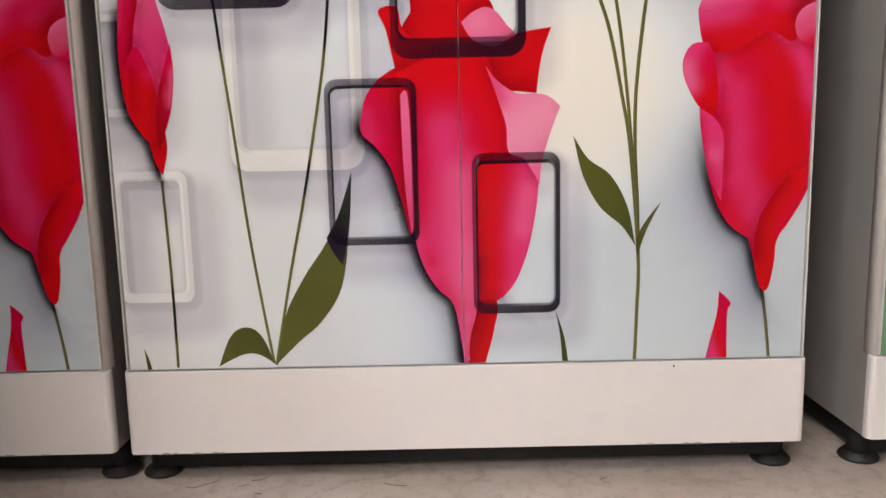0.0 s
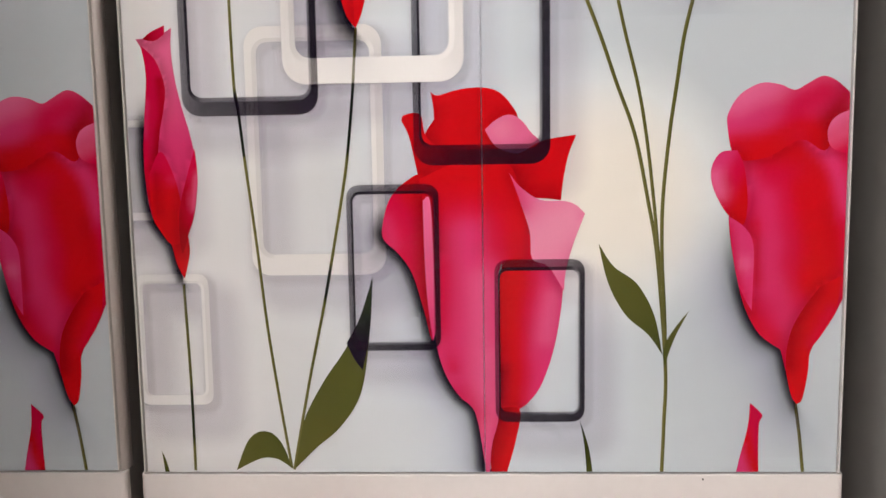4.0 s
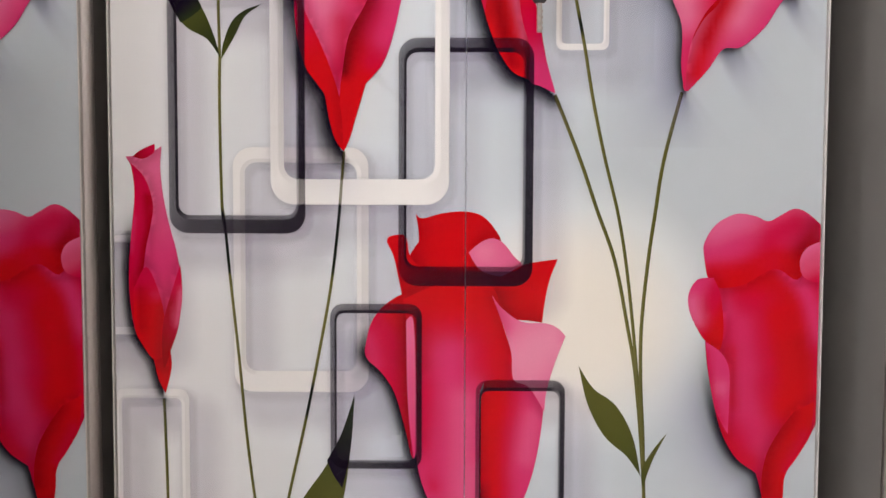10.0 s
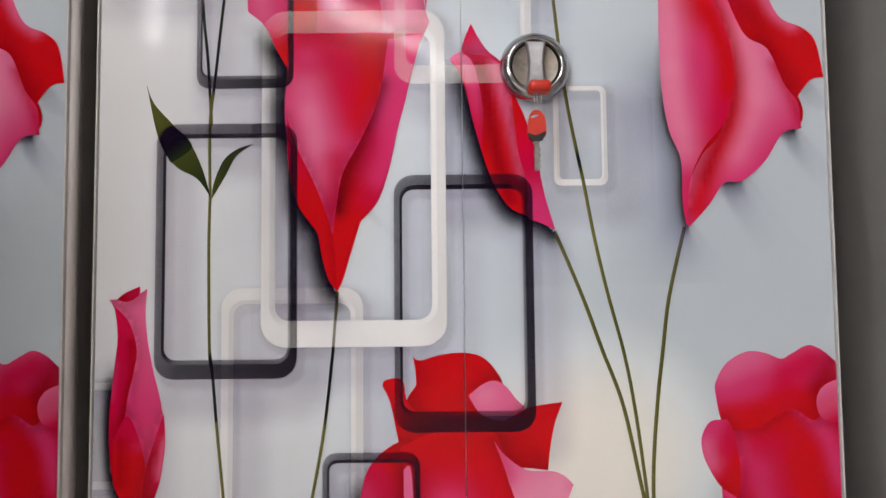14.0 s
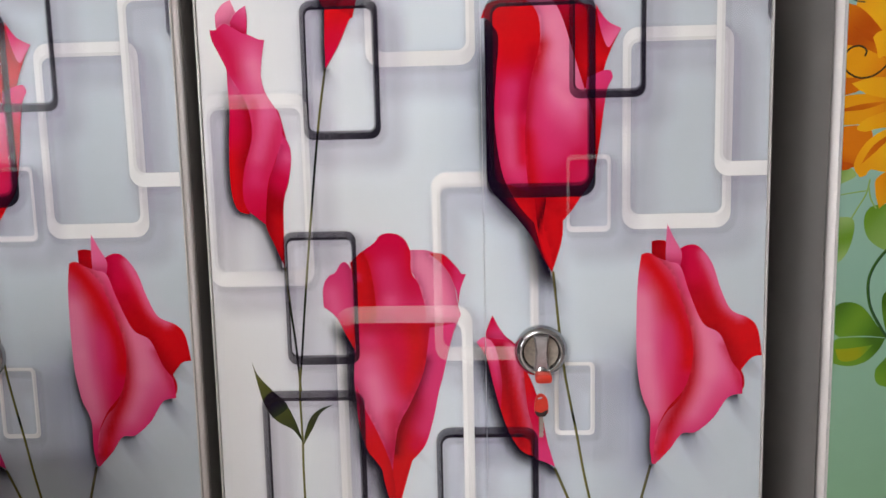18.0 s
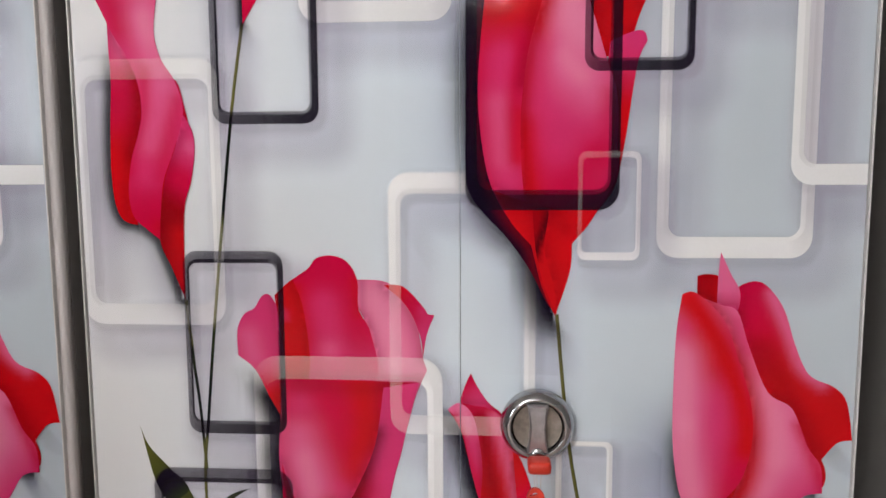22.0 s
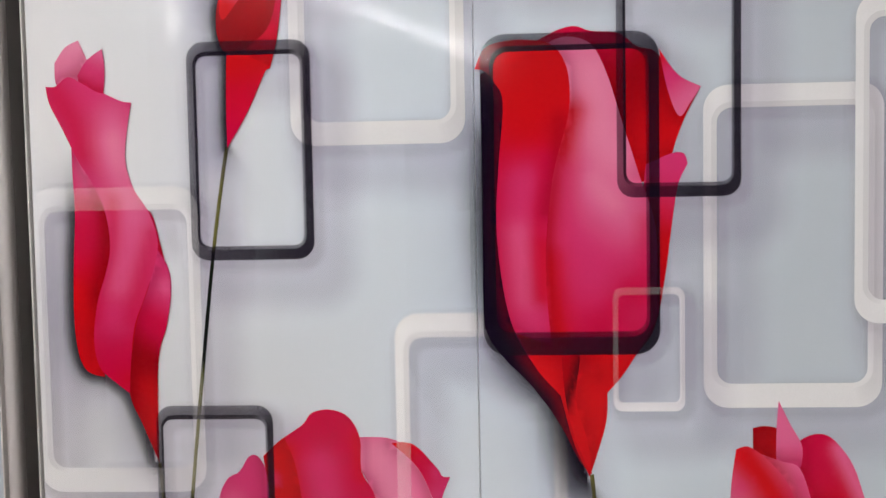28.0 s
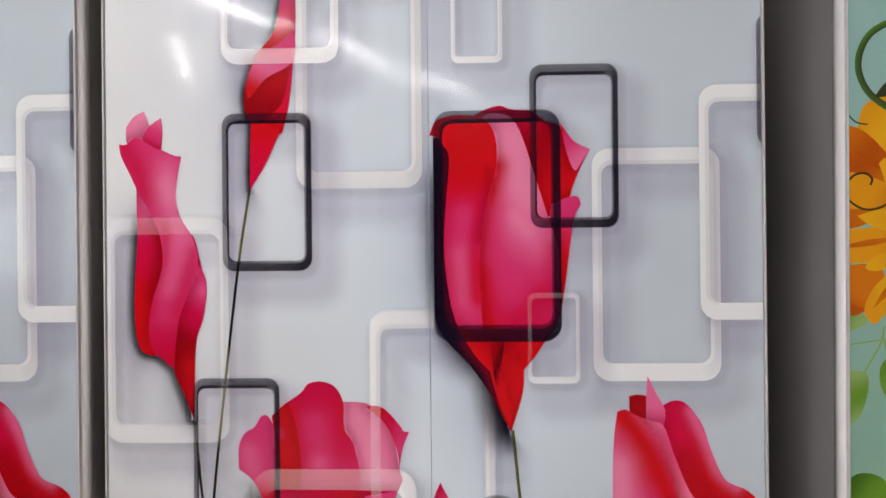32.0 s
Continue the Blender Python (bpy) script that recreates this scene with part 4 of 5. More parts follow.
bloom.append(petal([(764, 581, 1), (744, 579), (733, 561), (734, 540), (743, 519), (755, 501), (773, 489), (778, 518), (773, 560)], [(735, 554), (777, 532)], "pink crimson red", ("rose", 11, .75, [(737, 550), (743, 529)]), ("red", 9, .6, [(764, 494)])))
bloom.append(petal([(755, 500, 1), (775, 486), (786, 465), (787, 426), (786, 381, 1), (770, 412), (761, 455)], [(758, 476), (788, 419)], "pink pink", ("rose", 10, .7, [(775, 440)]), ("crimson", 6, .7, [(757, 487), (765, 433), (778, 397)])))
bloom.append(petal([(869, 410, 1), (895, 424, 1), (890, 381), (873, 349), (860, 329), (858, 301), (852, 267), (845, 260, 1), (836, 279), (830, 316), (835, 353), (849, 382)], [(886, 410), (835, 301)], "red red red", ("blood", 11, .8, [(866, 407), (839, 360), (834, 309)]), ("crimson", 8, .5, [(884, 381), (862, 338)])))
motif("printed_tulip_petal", "petal of a full pink and red tulip printed beside the plinth", bloom, [(755, 500), (743, 519), (734, 540), (733, 561), (744, 579), (752, 612), (753, 629), (766, 649), (790, 662), (831, 654), (864, 669), (895, 649), (896, 575), (896, 424), (878, 359), (860, 327), (855, 286), (846, 260), (831, 301), (823, 331), (797, 350), (778, 383), (766, 426), (758, 469)], (0.86, 1.0, 400, 520, 56, 15))
bloom = []
bloom.append(petal([(787, 262, 1), (799, 251), (803, 244), (799, 234), (799, 196), (800, 168, 1), (771, 168, 1), (777, 196), (785, 231)], [(774, 196), (800, 204)], "pink red crimson"))
motif("printed_tulip_petal", "petal of a small red bud printed at the door bottom", bloom, None)
bloom = []
bloom.append(petal([(462, 1070, 1), (470, 1054), (482, 1036), (499, 1018), (476, 998), (450, 1012), (449, 1033), (455, 1054)], [(453, 1057), (490, 1015)], "crimson pink crimson"))
bloom.append(petal([(435, 1026, 1), (448, 1034), (466, 1031), (483, 1028), (501, 1015), (511, 987), (527, 952), (541, 904), (547, 869), (554, 838), (562, 812, 1), (547, 821), (529, 829), (509, 838), (495, 856), (482, 883), (469, 925), (459, 967), (450, 1001)], [(476, 1022), (509, 842)], "crimson red red", ("blood", 9, .95, [(474, 1016), (484, 958), (494, 900), (508, 850)]), ("rose", 7, .75, [(490, 1018), (503, 975), (514, 925), (524, 880)]), ("crimson", 9, .8, [(521, 940), (535, 870)]), ("blood", 6, .7, [(516, 960), (529, 900), (536, 850)])))
bloom.append(petal([(435, 1026, 1), (448, 1034), (463, 1022), (471, 994), (476, 953), (473, 911, 1), (462, 953), (454, 994), (445, 1015)], [(442, 1022), (472, 925)], "rose pink crimson", ("pale", 5, .5, [(452, 1026), (458, 1001)]), ("crimson", 6, .7, [(445, 1018), (456, 980), (466, 940)]), ("blood", 5, .5, [(473, 986), (478, 930)])))
bloom.append(petal([(511, 987, 1), (527, 952), (541, 904), (548, 862), (562, 812, 1), (543, 821), (529, 829), (529, 869), (518, 911)], [(514, 952), (554, 841)], "red crimson pink"))
motif("printed_tulip_petal", "petal of a slanting red tulip bud printed under the lock", bloom, [(435, 1026), (448, 1034), (451, 1043), (462, 1068), (482, 1036), (501, 1015), (511, 987), (527, 952), (541, 904), (554, 838), (562, 812), (547, 821), (529, 829), (509, 838), (495, 856), (482, 883), (469, 925), (459, 967), (450, 1001)], (0.90, 1.0, 1000, 1050, 40, 22))
dark_frame(365, 569, 535, 881, (10, 18, 13, 25))
pale_frame(203, 672, 429, 1088, (17, 28, 18, 32), deep=0.0)
stem([(296, 739), (293, 700), (289, 652), (279, 568), (262, 475), (246, 395), (226, 306), (212, 239), (199, 174)], 3.7, dusk=((585, 675), (395, 440)))
bloom = []
bloom.append(petal([(284, 880), (312, 880), (310, 830), (300, 775), (296, 745, 1), (292, 775), (284, 830)], [(296, 870), (296, 750)], "red red"))
bloom.append(petal([(185, 1088, 1), (185, 1119), (194, 1138), (206, 1145), (216, 1160), (225, 1161), (234, 1147), (245, 1118), (242, 1051), (236, 1012, 1), (220, 1041), (205, 1071)], [(194, 1138), (237, 1041)], "pink pink red", ("rose", 14, .6, [(199, 1110), (204, 1085)]), ("blood", 10, .5, [(246, 1109), (246, 1053)])))
bloom.append(petal([(231, 1161, 1), (253, 1180), (271, 1182), (290, 1165), (296, 1078), (285, 1030), (247, 1041), (240, 1099)], [(243, 1175), (275, 1040)], "red red", ("pink", 6, .6, [(242, 1137)])))
bloom.append(petal([(328, 1180, 1), (365, 1177), (393, 1153), (402, 1114), (406, 1088), (411, 1073, 1), (397, 1040), (386, 999), (370, 950), (340, 981), (350, 1068), (340, 1125), (330, 1149)], [(342, 1173), (388, 999)], "rose rose rose", ("pale", 20, .7, [(348, 1160), (362, 1125), (372, 1090)]), ("pink", 10, .6, [(332, 1130), (345, 1070)]), ("pale", 14, .4, [(385, 1040)])))
bloom.append(petal([(253, 1180, 1), (272, 1193), (282, 1205), (301, 1208), (319, 1200), (330, 1178), (331, 1145), (345, 1116), (350, 1058), (294, 1016), (264, 1031), (272, 1079), (265, 1146)], [(282, 1203), (314, 1039)], "crimson crimson pink", ("red", 12, .9, [(258, 1165), (262, 1109)]), ("pink", 20, .75, [(290, 1150), (297, 1110), (304, 1075)]), ("rose", 12, .5, [(296, 1095)]), ("red", 8, .6, [(326, 1180), (330, 1140)])))
bloom.append(petal([(361, 1174, 1), (384, 1172), (407, 1148), (412, 1140), (420, 1139, 1), (411, 1116), (406, 1088, 1), (403, 1114), (388, 1148)], [(370, 1172), (414, 1116)], "red crimson pink", ("pink", 8, .6, [(407, 1144)]), ("red", 10, .6, [(402, 1093)])))
bloom.append(petal([(276, 975), (331, 1002), (355, 988), (365, 954), (344, 884), (317, 833), (303, 788), (297, 768), (291, 809), (282, 864), (272, 927)], [(276, 968), (331, 871)], "red blood"))
bloom.append(petal([(238, 1061, 1), (401, 1058, 1), (388, 1009), (379, 970), (371, 941), (360, 891), (346, 850), (324, 824, 1), (306, 820), (291, 808), (272, 831), (257, 853), (246, 893), (235, 923), (231, 963), (234, 1012)], [(333, 1049), (252, 943)], "crimson crimson pink", ("red", 24, .95, [(335, 1050), (338, 1000), (325, 950)]), ("rose", 24, .8, [(258, 990), (270, 930), (282, 880)]), ("pale", 16, .35, [(262, 960), (272, 915)]), ("crimson", 18, .8, [(295, 900), (293, 840)]), ("pink", 18, .7, [(258, 1030)]), ("pink", 22, .7, [(357, 946), (345, 897)]), ("blood", 12, .4, [(256, 1052), (377, 1051)])))
bloom.append(petal([(234, 955, 1), (248, 913), (265, 878), (279, 844), (289, 813), (294, 775), (296, 739, 1), (285, 754), (277, 782), (272, 809), (262, 824), (247, 847), (236, 892)], [(241, 941), (292, 754)], "crimson red red"))
bloom.append(petal([(359, 1051, 1), (401, 1058, 1), (388, 1009), (379, 970), (371, 941), (360, 891), (346, 850), (324, 824, 1), (311, 781), (303, 754), (296, 739, 1), (294, 775), (291, 809), (295, 843), (303, 885), (325, 926), (348, 981)], [(303, 899), (372, 926)], "red crimson pink", ("deep", 11, .85, [(353, 995), (329, 930), (306, 881), (296, 840)]), ("blood", 16, .5, [(331, 919), (310, 871)]), ("pink", 20, .8, [(380, 1000), (368, 930), (350, 880)]), ("crimson", 12, .7, [(330, 850)])))
motif("printed_tulip_petal", "petal of a tall red tulip printed on the middle of the door", bloom, [(185, 1088), (185, 1119), (206, 1145), (225, 1161), (253, 1180), (282, 1205), (301, 1208), (328, 1183), (384, 1172), (420, 1139), (406, 1088), (411, 1073), (400, 1040), (384, 989), (371, 941), (360, 891), (346, 850), (324, 827), (311, 781), (303, 754), (296, 739), (285, 754), (277, 782), (272, 809), (262, 824), (250, 850), (246, 893), (237, 923), (231, 963), (236, 1002), (220, 1041), (205, 1071)], (0.86, 1.0, 1035, 1085, 46, 25))
bloom = []
bloom.append(petal([(724, 818, 1), (719, 860), (730, 915), (755, 960), (790, 975), (788, 930), (762, 895), (742, 855)], [(724, 825), (785, 965)], "red red"))
bloom.append(petal([(835, 1020), (868, 966), (863, 938), (830, 955), (812, 1030)], [(835, 1020), (863, 938)], "crimson red red"))
bloom.append(petal([(718, 1187, 1), (731, 1189), (747, 1182), (750, 1149), (722, 1149)], [(718, 1182), (745, 1154)], "blood red"))
bloom.append(petal([(750, 1153, 1), (762, 1173), (780, 1181), (796, 1175), (815, 1149), (829, 1108), (846, 1074), (874, 1060), (889, 1042), (897, 998, 1), (880, 994), (862, 971, 1), (838, 1010), (801, 1039), (778, 1068), (759, 1116)], [(764, 1153), (885, 990)], "crimson red red", ("rose", 9, .85, [(802, 1166), (822, 1123), (838, 1084), (860, 1066)]), ("blood", 14, .5, [(791, 1106), (819, 1058), (857, 990)]), ("blood", 9, .5, [(898, 1028)])))
bloom.append(petal([(743, 1214, 1), (754, 1191), (766, 1167), (761, 1142), (743, 1146), (741, 1182)], [(743, 1209), (754, 1144)], "rose rose pink"))
bloom.append(petal([(718, 1164, 1), (745, 1154), (764, 1146), (778, 1106), (801, 1053), (829, 1034), (848, 990), (864, 966), (867, 934, 1), (844, 928), (821, 894), (793, 870), (770, 867), (751, 841), (727, 815, 1), (721, 822), (727, 866), (744, 902), (772, 943), (775, 1059), (755, 1106)], [(778, 1030), (867, 932)], "rose rose pink", ("pale", 20, .6, [(792, 1050), (806, 1015), (808, 975)]), ("pale", 18, .45, [(798, 940), (785, 905)]), ("crimson", 9, .8, [(838, 1014), (857, 971), (869, 937)]), ("red", 17, .95, [(727, 1149), (759, 1097), (778, 1040), (785, 992), (779, 943), (755, 890), (737, 836)]), ("pink", 8, .6, [(764, 1134), (778, 1101)]), ("blood", 9, .5, [(782, 992), (769, 934), (746, 876)])))
bloom.append(petal([(702, 1166, 1), (718, 1167), (750, 1135), (768, 1087), (783, 1039), (786, 992), (774, 945), (746, 910), (729, 871), (723, 815, 1), (718, 846), (718, 896), (704, 935), (696, 993), (695, 1070), (697, 1127)], [(699, 1032), (787, 1011)], "rose pink crimson", ("red", 26, .75, [(708, 1165), (728, 1122), (745, 1085)]), ("red", 17, 1.0, [(710, 1160), (738, 1120), (764, 1065), (779, 1011), (780, 985)]), ("crimson", 10, .6, [(776, 960)]), ("rose", 16, .5, [(713, 993), (720, 935)]), ("pale", 12, .4, [(709, 1012)]), ("pink", 10, .6, [(706, 1126)]), ("red", 9, .8, [(703, 1163)]), ("pale", 20, .55, [(702, 1090), (706, 1030), (712, 970), (722, 910)]), ("rose", 10, .5, [(725, 896)])))
motif("printed_tulip_petal", "petal of a wide pink tulip printed beside the lock", bloom, [(702, 1166), (716, 1169), (719, 1186), (734, 1188), (742, 1182), (743, 1212), (763, 1172), (796, 1175), (815, 1149), (846, 1074), (889, 1042), (896, 998), (862, 971), (867, 934), (844, 928), (821, 894), (793, 870), (768, 867), (746, 839), (725, 815), (718, 846), (718, 896), (704, 935), (696, 993), (695, 1070), (697, 1127)], (0.88, 0.95, 950, 1075, 62, 9))
bloom = []
bloom.append(petal([(31, 1560, 1), (42, 1575), (56, 1582, 1), (62, 1568), (68, 1549), (53, 1534), (33, 1537)], [(48, 1581), (47, 1538)], "pale rose"))
bloom.append(petal([(54, 1547, 1), (64, 1562), (80, 1573, 1), (82, 1555), (80, 1526, 1), (59, 1530)], [(80, 1571), (63, 1531)], "rose pink crimson"))
bloom.append(petal([(120, 1412), (132, 1380), (137, 1340), (126, 1270), (100, 1236), (84, 1300), (92, 1380)], [(120, 1412), (100, 1236)], "crimson red red"))
bloom.append(petal([(128, 1374, 1), (140, 1353), (142, 1328), (136, 1293), (128, 1268), (125, 1230), (124, 1154, 1), (109, 1192), (96, 1224), (99, 1262), (106, 1300), (120, 1337)], [(139, 1331), (102, 1268)], "pink crimson blood", ("rose", 9, .6, [(137, 1334)]), ("red", 14, .8, [(117, 1230), (122, 1189)]), ("blood", 9, .5, [(100, 1256)])))
bloom.append(petal([(45, 1481, 1), (66, 1450), (78, 1413), (82, 1375), (73, 1338), (64, 1300), (65, 1269), (71, 1243, 1), (53, 1249), (44, 1269), (41, 1307), (43, 1363), (46, 1407), (45, 1451)], [(51, 1463), (56, 1319)], "pink crimson red", ("rose", 9, .7, [(56, 1456), (58, 1437)]), ("blood", 16, .9, [(81, 1412), (81, 1377), (69, 1328)]), ("red", 12, .6, [(45, 1333), (46, 1283)])))
bloom.append(petal([(21, 1537, 1), (31, 1537), (44, 1546), (57, 1540), (72, 1531), (82, 1528), (97, 1521), (108, 1519, 1), (103, 1493), (100, 1462), (107, 1434), (122, 1409), (130, 1381), (126, 1356), (115, 1325), (103, 1294), (98, 1256), (96, 1226, 1), (82, 1237), (66, 1253), (61, 1281), (66, 1319), (76, 1350), (81, 1375), (78, 1407), (66, 1438), (51, 1463), (36, 1495), (24, 1520)], [(34, 1532), (85, 1243)], "pink pink crimson", ("crimson", 20, .8, [(30, 1530), (48, 1500), (58, 1470)]), ("rose", 18, .7, [(88, 1503), (90, 1465)]), ("pale", 16, .5, [(88, 1480), (98, 1445)]), ("rose", 20, .85, [(103, 1435), (107, 1406)]), ("rose", 16, .55, [(102, 1382), (89, 1337)]), ("pink", 18, .7, [(86, 1304)]), ("crimson", 8, .6, [(85, 1421), (83, 1377), (69, 1328), (64, 1303)]), ("crimson", 10, .5, [(124, 1386), (110, 1337), (98, 1302)]), ("red", 12, .5, [(94, 1241)])))
motif("printed_tulip_petal", "petal of a twisted pink tulip bud printed high on the door", bloom, [(21, 1537), (31, 1560), (56, 1582), (80, 1573), (80, 1528), (108, 1519), (103, 1493), (100, 1462), (107, 1434), (122, 1409), (129, 1375), (140, 1353), (142, 1328), (136, 1293), (128, 1268), (125, 1230), (124, 1154), (109, 1189), (96, 1224), (82, 1237), (69, 1245), (53, 1249), (44, 1269), (41, 1307), (43, 1363), (46, 1407), (45, 1479), (36, 1495), (24, 1520)], (0.75, 0.95, 1400, 1480, 40, 13))
bloom = []
bloom.append(petal([(268, 1818, 1), (251, 1749), (239, 1690), (213, 1657), (201, 1625), (196, 1594), (202, 1569), (218, 1561), (238, 1554), (254, 1585), (264, 1639), (269, 1701)], [(251, 1749), (218, 1578)], "pink red blood"))
bloom.append(petal([(269, 1748, 1), (265, 1647), (258, 1585), (249, 1549, 1), (234, 1547), (223, 1565), (250, 1593), (262, 1655)], [(262, 1686), (234, 1554)], "pink crimson red"))
bloom.append(petal([(215, 1656, 1), (243, 1671), (266, 1686), (264, 1647), (227, 1625), (203, 1598), (201, 1625)], [(250, 1671), (211, 1609)], "pink rose red"))
bloom.append(petal([(206, 1569, 1), (226, 1562), (249, 1551), (244, 1546), (225, 1506), (204, 1472, 1), (204, 1516)], [(210, 1555), (217, 1485)], "red crimson"))
motif("printed_tulip_petal", "petal of a closed red tulip bud printed near the door top", bloom, [(268, 1818), (239, 1690), (213, 1657), (201, 1625), (196, 1594), (202, 1569), (206, 1563), (204, 1472), (225, 1506), (247, 1546), (258, 1585), (265, 1647)])
veil_frame(367, 995, 537, 1304, (14, 24, 13, 23))
bloom = []
bloom.append(petal([(456, 1538, 1), (472, 1540), (485, 1500), (482, 1400), (484, 1330), (497, 1288), (535, 1235), (562, 1146, 1), (551, 1152), (530, 1192), (503, 1230), (478, 1256), (461, 1280), (456, 1310), (457, 1420)], [(470, 1500), (510, 1240)], "night night"))
bloom.append(petal([(530, 1540), (555, 1530), (545, 1450), (534, 1370), (536, 1290), (540, 1240), (520, 1250), (508, 1330), (510, 1420), (520, 1480)], [(540, 1530), (525, 1260)], "red crimson"))
bloom.append(petal([(512, 1569, 1), (530, 1578), (548, 1582), (563, 1577), (590, 1574), (608, 1561), (626, 1555), (647, 1530), (669, 1521, 1), (656, 1497), (646, 1473), (642, 1459, 1), (625, 1435), (595, 1435), (572, 1496), (530, 1539)], [(542, 1575), (637, 1465)], "crimson blood red"))
bloom.append(petal([(629, 1558, 1), (647, 1533), (669, 1521, 1), (659, 1506), (648, 1493), (637, 1519)], [(629, 1555), (662, 1512)], "red pink rose"))
bloom.append(petal([(616, 1447, 1), (640, 1457), (652, 1457), (656, 1447, 1), (647, 1428), (641, 1392), (634, 1338), (624, 1289), (606, 1261), (577, 1223, 1), (600, 1326)], [(649, 1452), (618, 1289)], "pink red blood"))
bloom.append(petal([(521, 1566, 1), (539, 1572), (563, 1565), (578, 1538), (593, 1490), (610, 1435), (625, 1386), (626, 1325), (626, 1298), (606, 1262), (577, 1223, 1), (574, 1191), (559, 1140, 1), (547, 1166), (533, 1216), (518, 1265), (517, 1327), (523, 1418), (537, 1497), (539, 1539)], [(563, 1550), (548, 1240)], "rose pink crimson", ("rose", 32, .95, [(562, 1520), (568, 1478), (578, 1430)]), ("pale", 28, .7, [(564, 1535), (570, 1495), (578, 1455)]), ("rose", 26, .85, [(555, 1439), (576, 1416), (597, 1396)]), ("pale", 12, .35, [(564, 1433), (585, 1411)]), ("pink", 20, .6, [(566, 1334), (581, 1314)]), ("crimson", 20, .8, [(571, 1289), (600, 1323)]), ("red", 15, .95, [(545, 1500), (538, 1474), (529, 1422), (524, 1378), (524, 1330), (531, 1270)]), ("pink", 14, .6, [(542, 1440), (537, 1378)]), ("crimson", 10, .5, [(614, 1391), (612, 1318)])))
bloom.append(petal([(451, 1543, 1), (460, 1562), (478, 1569), (502, 1570), (527, 1564), (541, 1540), (542, 1500), (530, 1455), (523, 1418), (518, 1357), (521, 1290), (531, 1225, 1), (508, 1248), (487, 1284), (476, 1327), (470, 1389), (473, 1449), (478, 1510), (469, 1531), (460, 1541)], [(487, 1516), (500, 1302)], "red crimson crimson", ("red", 30, .9, [(495, 1535), (500, 1490)]), ("pink", 22, .9, [(500, 1430), (498, 1370), (505, 1295)]), ("rose", 14, .5, [(494, 1380), (500, 1320)]), ("crimson", 12, .8, [(522, 1450), (512, 1390), (512, 1320)]), ("blood", 9, .5, [(533, 1493), (528, 1446), (520, 1403)]), ("red", 9, .6, [(517, 1369), (517, 1320)])))
bloom.append(petal([(489, 1283, 1), (545, 1265), (607, 1264, 1), (594, 1243), (577, 1223, 1), (575, 1191), (559, 1139, 1), (544, 1172), (531, 1221, 1), (508, 1247)], [(509, 1253), (569, 1228)], "red red red", ("blood", 14, .7, [(509, 1271), (557, 1262)]), ("blood", 9, .4, [(569, 1240)])))
bloom.append(petal([(532, 1262, 1), (550, 1262), (546, 1216), (557, 1175), (561, 1141, 1), (546, 1175), (536, 1216)], [(536, 1240), (554, 1234)], "blood deep red"))
motif("printed_tulip_petal", "petal of a large red and pink tulip printed high on the door", bloom, [(451, 1543), (461, 1560), (512, 1566), (548, 1582), (590, 1574), (626, 1556), (647, 1530), (669, 1521), (646, 1473), (656, 1447), (643, 1404), (634, 1338), (624, 1289), (606, 1262), (577, 1223), (574, 1191), (559, 1139), (544, 1172), (531, 1223), (508, 1248), (487, 1284), (476, 1327), (470, 1389), (473, 1449), (478, 1510), (469, 1531)], (0.92, 1.0, 1470, 1530, 50, 34))
# dark and overlying picture frames of the print
dark_frame(278, 333, 395, 546, (8, 12, 8, 11))
dark_frame(464, 238, 578, 449, (7, 14, 8, 13))
dark_frame(74, 635, 247, 947, (12, 18, 11, 23))
dark_frame(122, 991, 242, 1213, (7, 14, 8, 16))
dark_frame(165, 1360, 289, 1577, (9, 14, 10, 14))
dark_frame(588, 1415, 707, 1637, (9, 15, 9, 14))
dark_frame(456, 1261, 629, 1576, (13, 17, 13, 23))
dark_frame(892, 1522, 1013, 1701, (7, 10, 9, 13))
veil_frame(-1, 1124, 172, 1435, (14, 23, 12, 25), 0.16)
veil_frame(583, 1204, 653, 1327, (5, 7, 5, 9), 0.12)
veil_frame(165, 1645, 328, 1795, (9, 14, 11, 21), 0.42)
veil_frame(203, 672, 429, 1088, (17, 28, 18, 32), 0.30, 0.0)

lay_print(tulip_doors)
rose = lock_set(tulip_doors[1][0], 0.5385, 1.0120)
spare_key_rest(rose)
copy_thing(tulip_wardrobe, pose(-0.936, 0.0, 0.0, 0, -0.15, 0))

# ---- the wardrobe with the daisy print ----
daisy_wardrobe, daisy_doors = wardrobe("two-door steel wardrobe printed with orange daisies and clover on mint green", DAISY_GROUND)
motif("printed_leaf", "", [petal([(-24, 1287, 1), (4, 1302), (26, 1286), (0, 1271), (-24, 1258, 1)], [(-18, 1294), (13, 1275)], "leaf mint")], None)
motif("printed_leaf", "", [petal([(-22, 1217, 1), (22, 1218), (24, 1184), (9, 1152), (-20, 1136, 1)], [(-11, 1217), (9, 1147)], "mint leaf mint")], None)
motif("printed_leaf", "", [petal([(42, 1224), (63, 1239), (130, 1231), (151, 1171), (107, 1158), (66, 1171), (45, 1192)], [(51, 1229), (116, 1172)], "leaf mint")], None)
stem([(47, 1279), (42, 1256), (30, 1234), (20, 1216)], 2.5, "mint mint leaf", "printed_vine")
stem([(42, 1261), (14, 1257), (-20, 1251)], 2, "mint mint leaf", "printed_vine")
stem([(45, 1270), (50, 1247), (59, 1233)], 2.5, "mint mint leaf", "printed_vine")
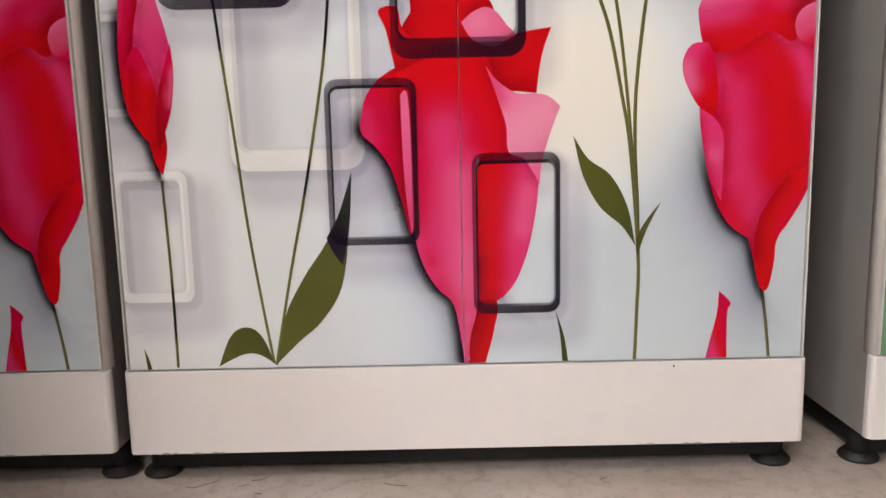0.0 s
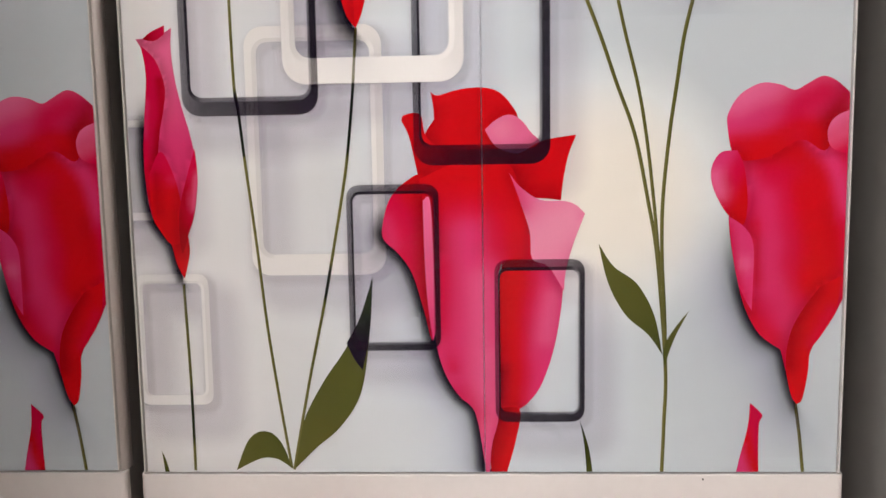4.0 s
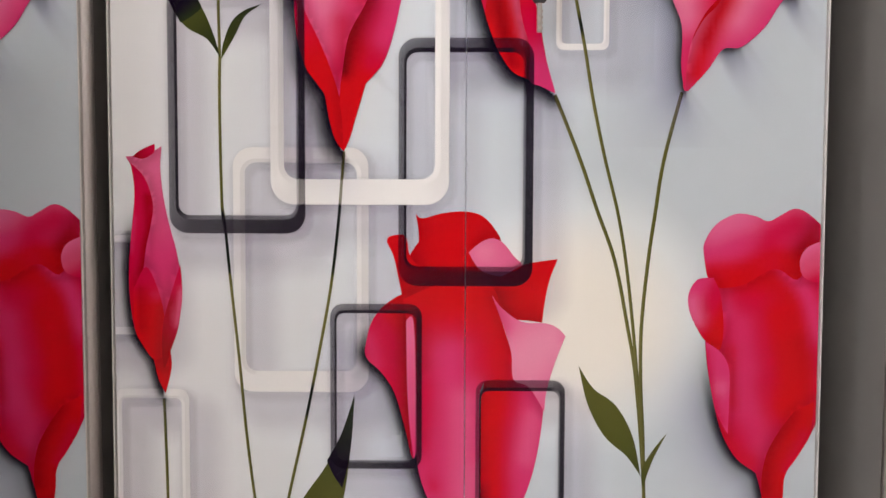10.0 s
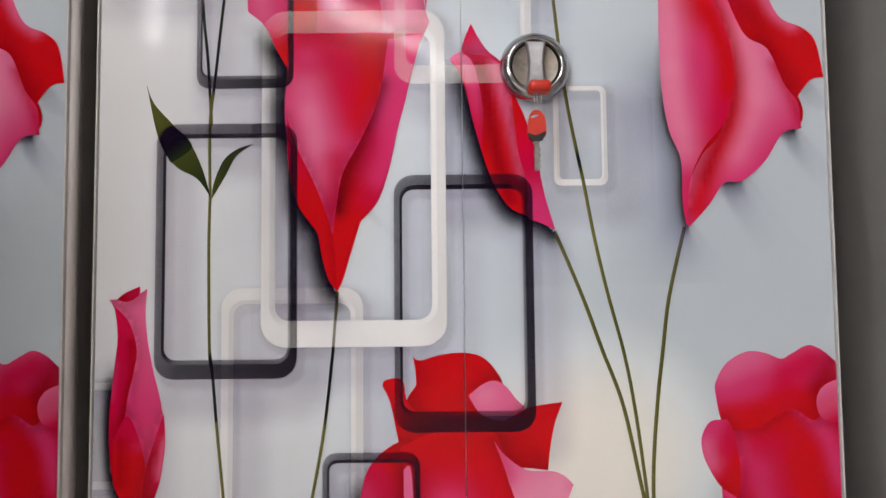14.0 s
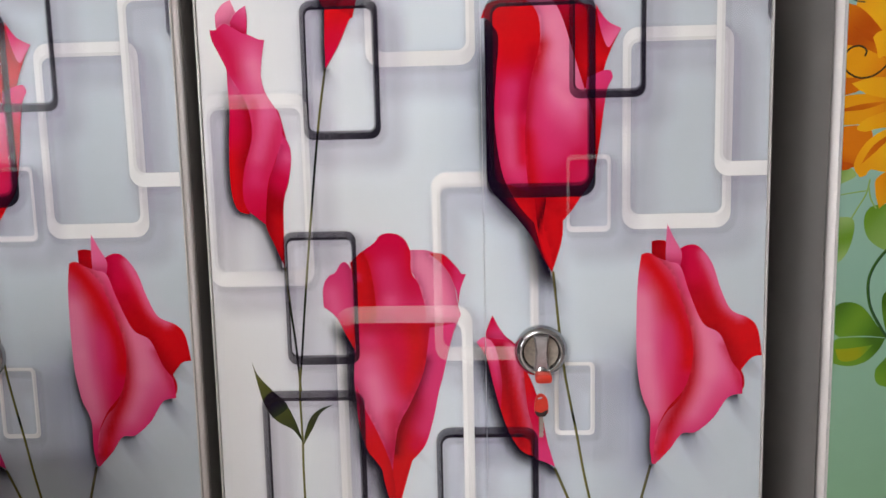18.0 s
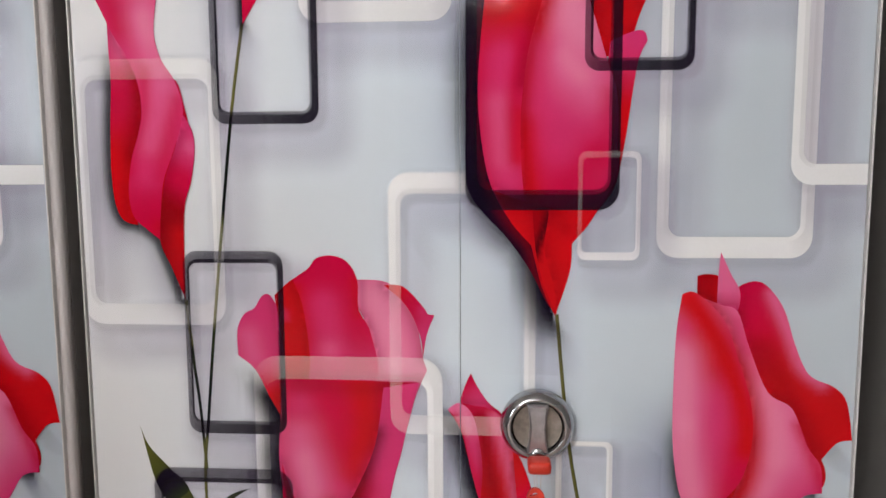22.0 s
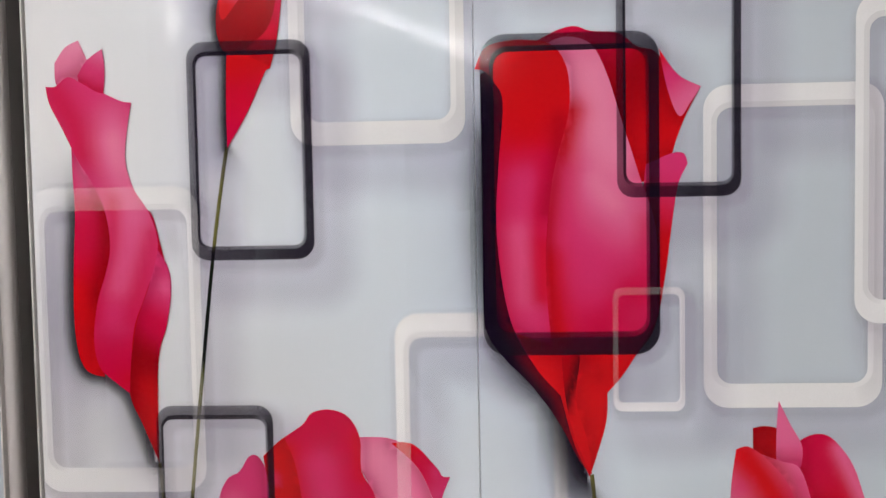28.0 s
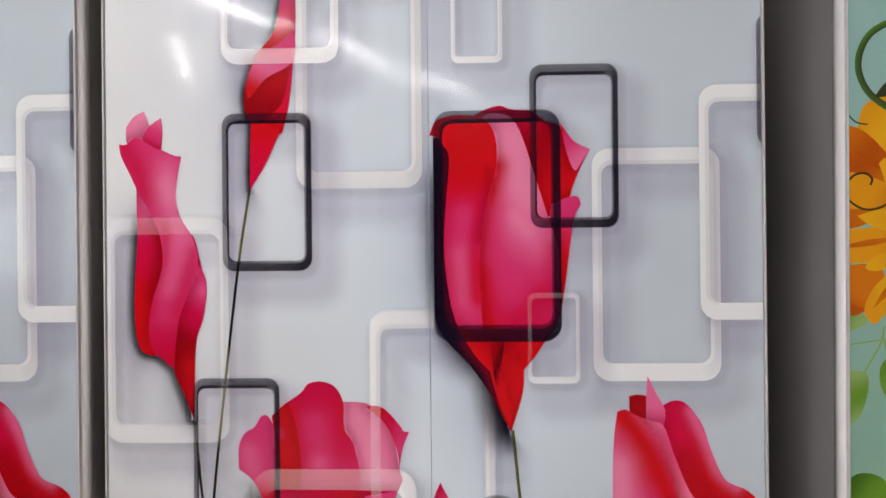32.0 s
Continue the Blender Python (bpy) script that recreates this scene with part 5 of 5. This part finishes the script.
motif("printed_leaf", "", [petal([(31, 1564, 1), (41, 1594), (75, 1624), (112, 1631), (104, 1578), (53, 1553)], [(34, 1568), (90, 1616)], "brown bottle")], None)
motif("printed_daisy_petal", "", [petal([(13, 1542, 1), (22, 1574), (50, 1586), (98, 1580), (118, 1511), (67, 1495), (36, 1514)], [(20, 1566), (92, 1511)], "amber yellow orange")], None)
motif("printed_daisy_petal", "", [petal([(-35, 1549, 1), (13, 1545), (49, 1513), (69, 1478), (42, 1448), (-33, 1455, 1)], [(-21, 1533), (59, 1460)], "orange rust orange")], None)
motif("printed_daisy_petal", "", [petal([(10, 1514, 1), (41, 1500), (59, 1485, 1), (32, 1493)], [(14, 1513), (54, 1487)], "rust rust")], None)
motif("printed_daisy_petal", "", [petal([(-34, 1484, 1), (15, 1484), (68, 1460), (122, 1415), (17, 1422), (-33, 1437, 1)], [(-20, 1481), (69, 1434)], "amber amber orange")], None)
motif("printed_daisy_petal", "", [petal([(-33, 1437, 1), (43, 1433), (17, 1413), (-32, 1405, 1)], [(-27, 1437), (35, 1417)], "rust orange")], None)
motif("printed_daisy_petal", "", [petal([(-32, 1402, 1), (26, 1411), (105, 1406), (124, 1388), (55, 1371), (20, 1364), (-30, 1364, 1)], [(-25, 1393), (89, 1389)], "amber amber orange")], None)
motif("printed_daisy_petal", "", [petal([(-16, 1384, 1), (27, 1395), (70, 1399, 1), (32, 1387)], [(-16, 1384), (70, 1399)], "rust orange")], None)
motif("printed_daisy_petal", "", [petal([(-30, 1356, 1), (28, 1363), (48, 1346), (28, 1304), (19, 1298), (5, 1302), (-5, 1297), (-28, 1303, 1)], [(20, 1356), (-10, 1303)], "orange orange rust")], None)
motif("printed_daisy_petal", "", [petal([(-9, 1303, 1), (4, 1307), (21, 1302), (13, 1295), (2, 1294)], [(-5, 1303), (17, 1298)], "rust rust")], None)
motif("printed_daisy_petal", "", [petal([(31, 1282, 1), (21, 1302), (38, 1336), (73, 1359), (125, 1375), (145, 1298), (75, 1290), (48, 1294), (40, 1285)], [(31, 1293), (108, 1362)], "amber yellow orange")], None)
motif("printed_daisy_petal", "", [petal([(32, 1302, 1), (51, 1333), (90, 1358, 1), (60, 1328)], [(32, 1302), (90, 1358)], "orange rust")], None)
motif("printed_daisy_petal", "", [petal([(63, 1233, 1), (56, 1260), (62, 1285), (127, 1308), (147, 1262), (112, 1243), (85, 1248), (73, 1241)], [(63, 1246), (110, 1290)], "amber orange")], None)
motif("printed_daisy_petal", "", [petal([(12, 1427, 1), (52, 1436), (122, 1428), (123, 1400), (44, 1408)], [(17, 1427), (105, 1415)], "yellow amber")], None)
motif("printed_daisy_petal", "", [petal([(23, 1359), (46, 1377), (123, 1395), (125, 1366), (59, 1358), (36, 1353)], [(29, 1360), (107, 1384)], "yellow amber amber")], None)
motif("printed_daisy_petal", "", [petal([(41, 1496, 1), (54, 1506), (101, 1509), (136, 1493), (138, 1458), (86, 1453), (61, 1467), (51, 1465), (47, 1480)], [(41, 1487), (120, 1480)], "yellow amber rust")], None)
stem([(30, 1468), (32, 1477), (22, 1484), (7, 1480), (-3, 1464), (2, 1448), (21, 1436), (43, 1438), (62, 1452), (78, 1473), (93, 1503)], 3.0, "brown brown brown", "printed_tendril")
stem([(76, 1693), (46, 1681), (27, 1666), (16, 1642), (16, 1617), (29, 1591), (56, 1570), (82, 1560)], 9, "leaf bottle brown", "printed_tendril")
stem([(-6, 1580), (2, 1562), (12, 1552), (27, 1549)], 2, "bottle bottle bottle", "printed_tendril")
stem([(106, 1186), (80, 1168), (60, 1141), (52, 1113), (57, 1076), (74, 1043), (86, 1024)], 5, "dark_leaf bottle bottle", "printed_vine")
motif("printed_clover_leaf", "", [petal([(83, 1025, 1), (57, 1062), (38, 1080), (11, 1082), (-9, 1063), (-7, 1042), (10, 1026, 1), (49, 1028)], [(2, 1077), (72, 1029)], "dark_leaf leaf dark_leaf")], None)
motif("printed_clover_leaf", "", [petal([(83, 1024, 1), (50, 1026), (10, 1025, 1), (-8, 1011), (-9, 989), (24, 978), (55, 986), (75, 1007)], [(5, 987), (68, 1019)], "leaf leaf dark_leaf")], None)
motif("printed_clover_leaf", "", [petal([(5, 1006, 1), (32, 1008), (64, 1013, 1), (41, 990), (14, 987)], [(9, 995), (64, 1011)], "lime lime leaf")], None)
motif("printed_clover_leaf", "", [petal([(89, 1023, 1), (87, 995), (70, 972), (75, 948), (107, 943), (129, 962), (123, 985)], [(79, 957), (95, 1014)], "leaf dark_leaf")], None)
motif("printed_clover_leaf", "", [petal([(86, 1027, 1), (77, 1061), (76, 1094), (96, 1106), (127, 1102), (146, 1069), (122, 1037)], [(78, 1089), (112, 1042)], "dark_leaf leaf")], None)
lay_print(daisy_doors)
daisy_wardrobe.matrix_world = pose(1.002, 0.0, 0.0, 0, 0.35, 0)
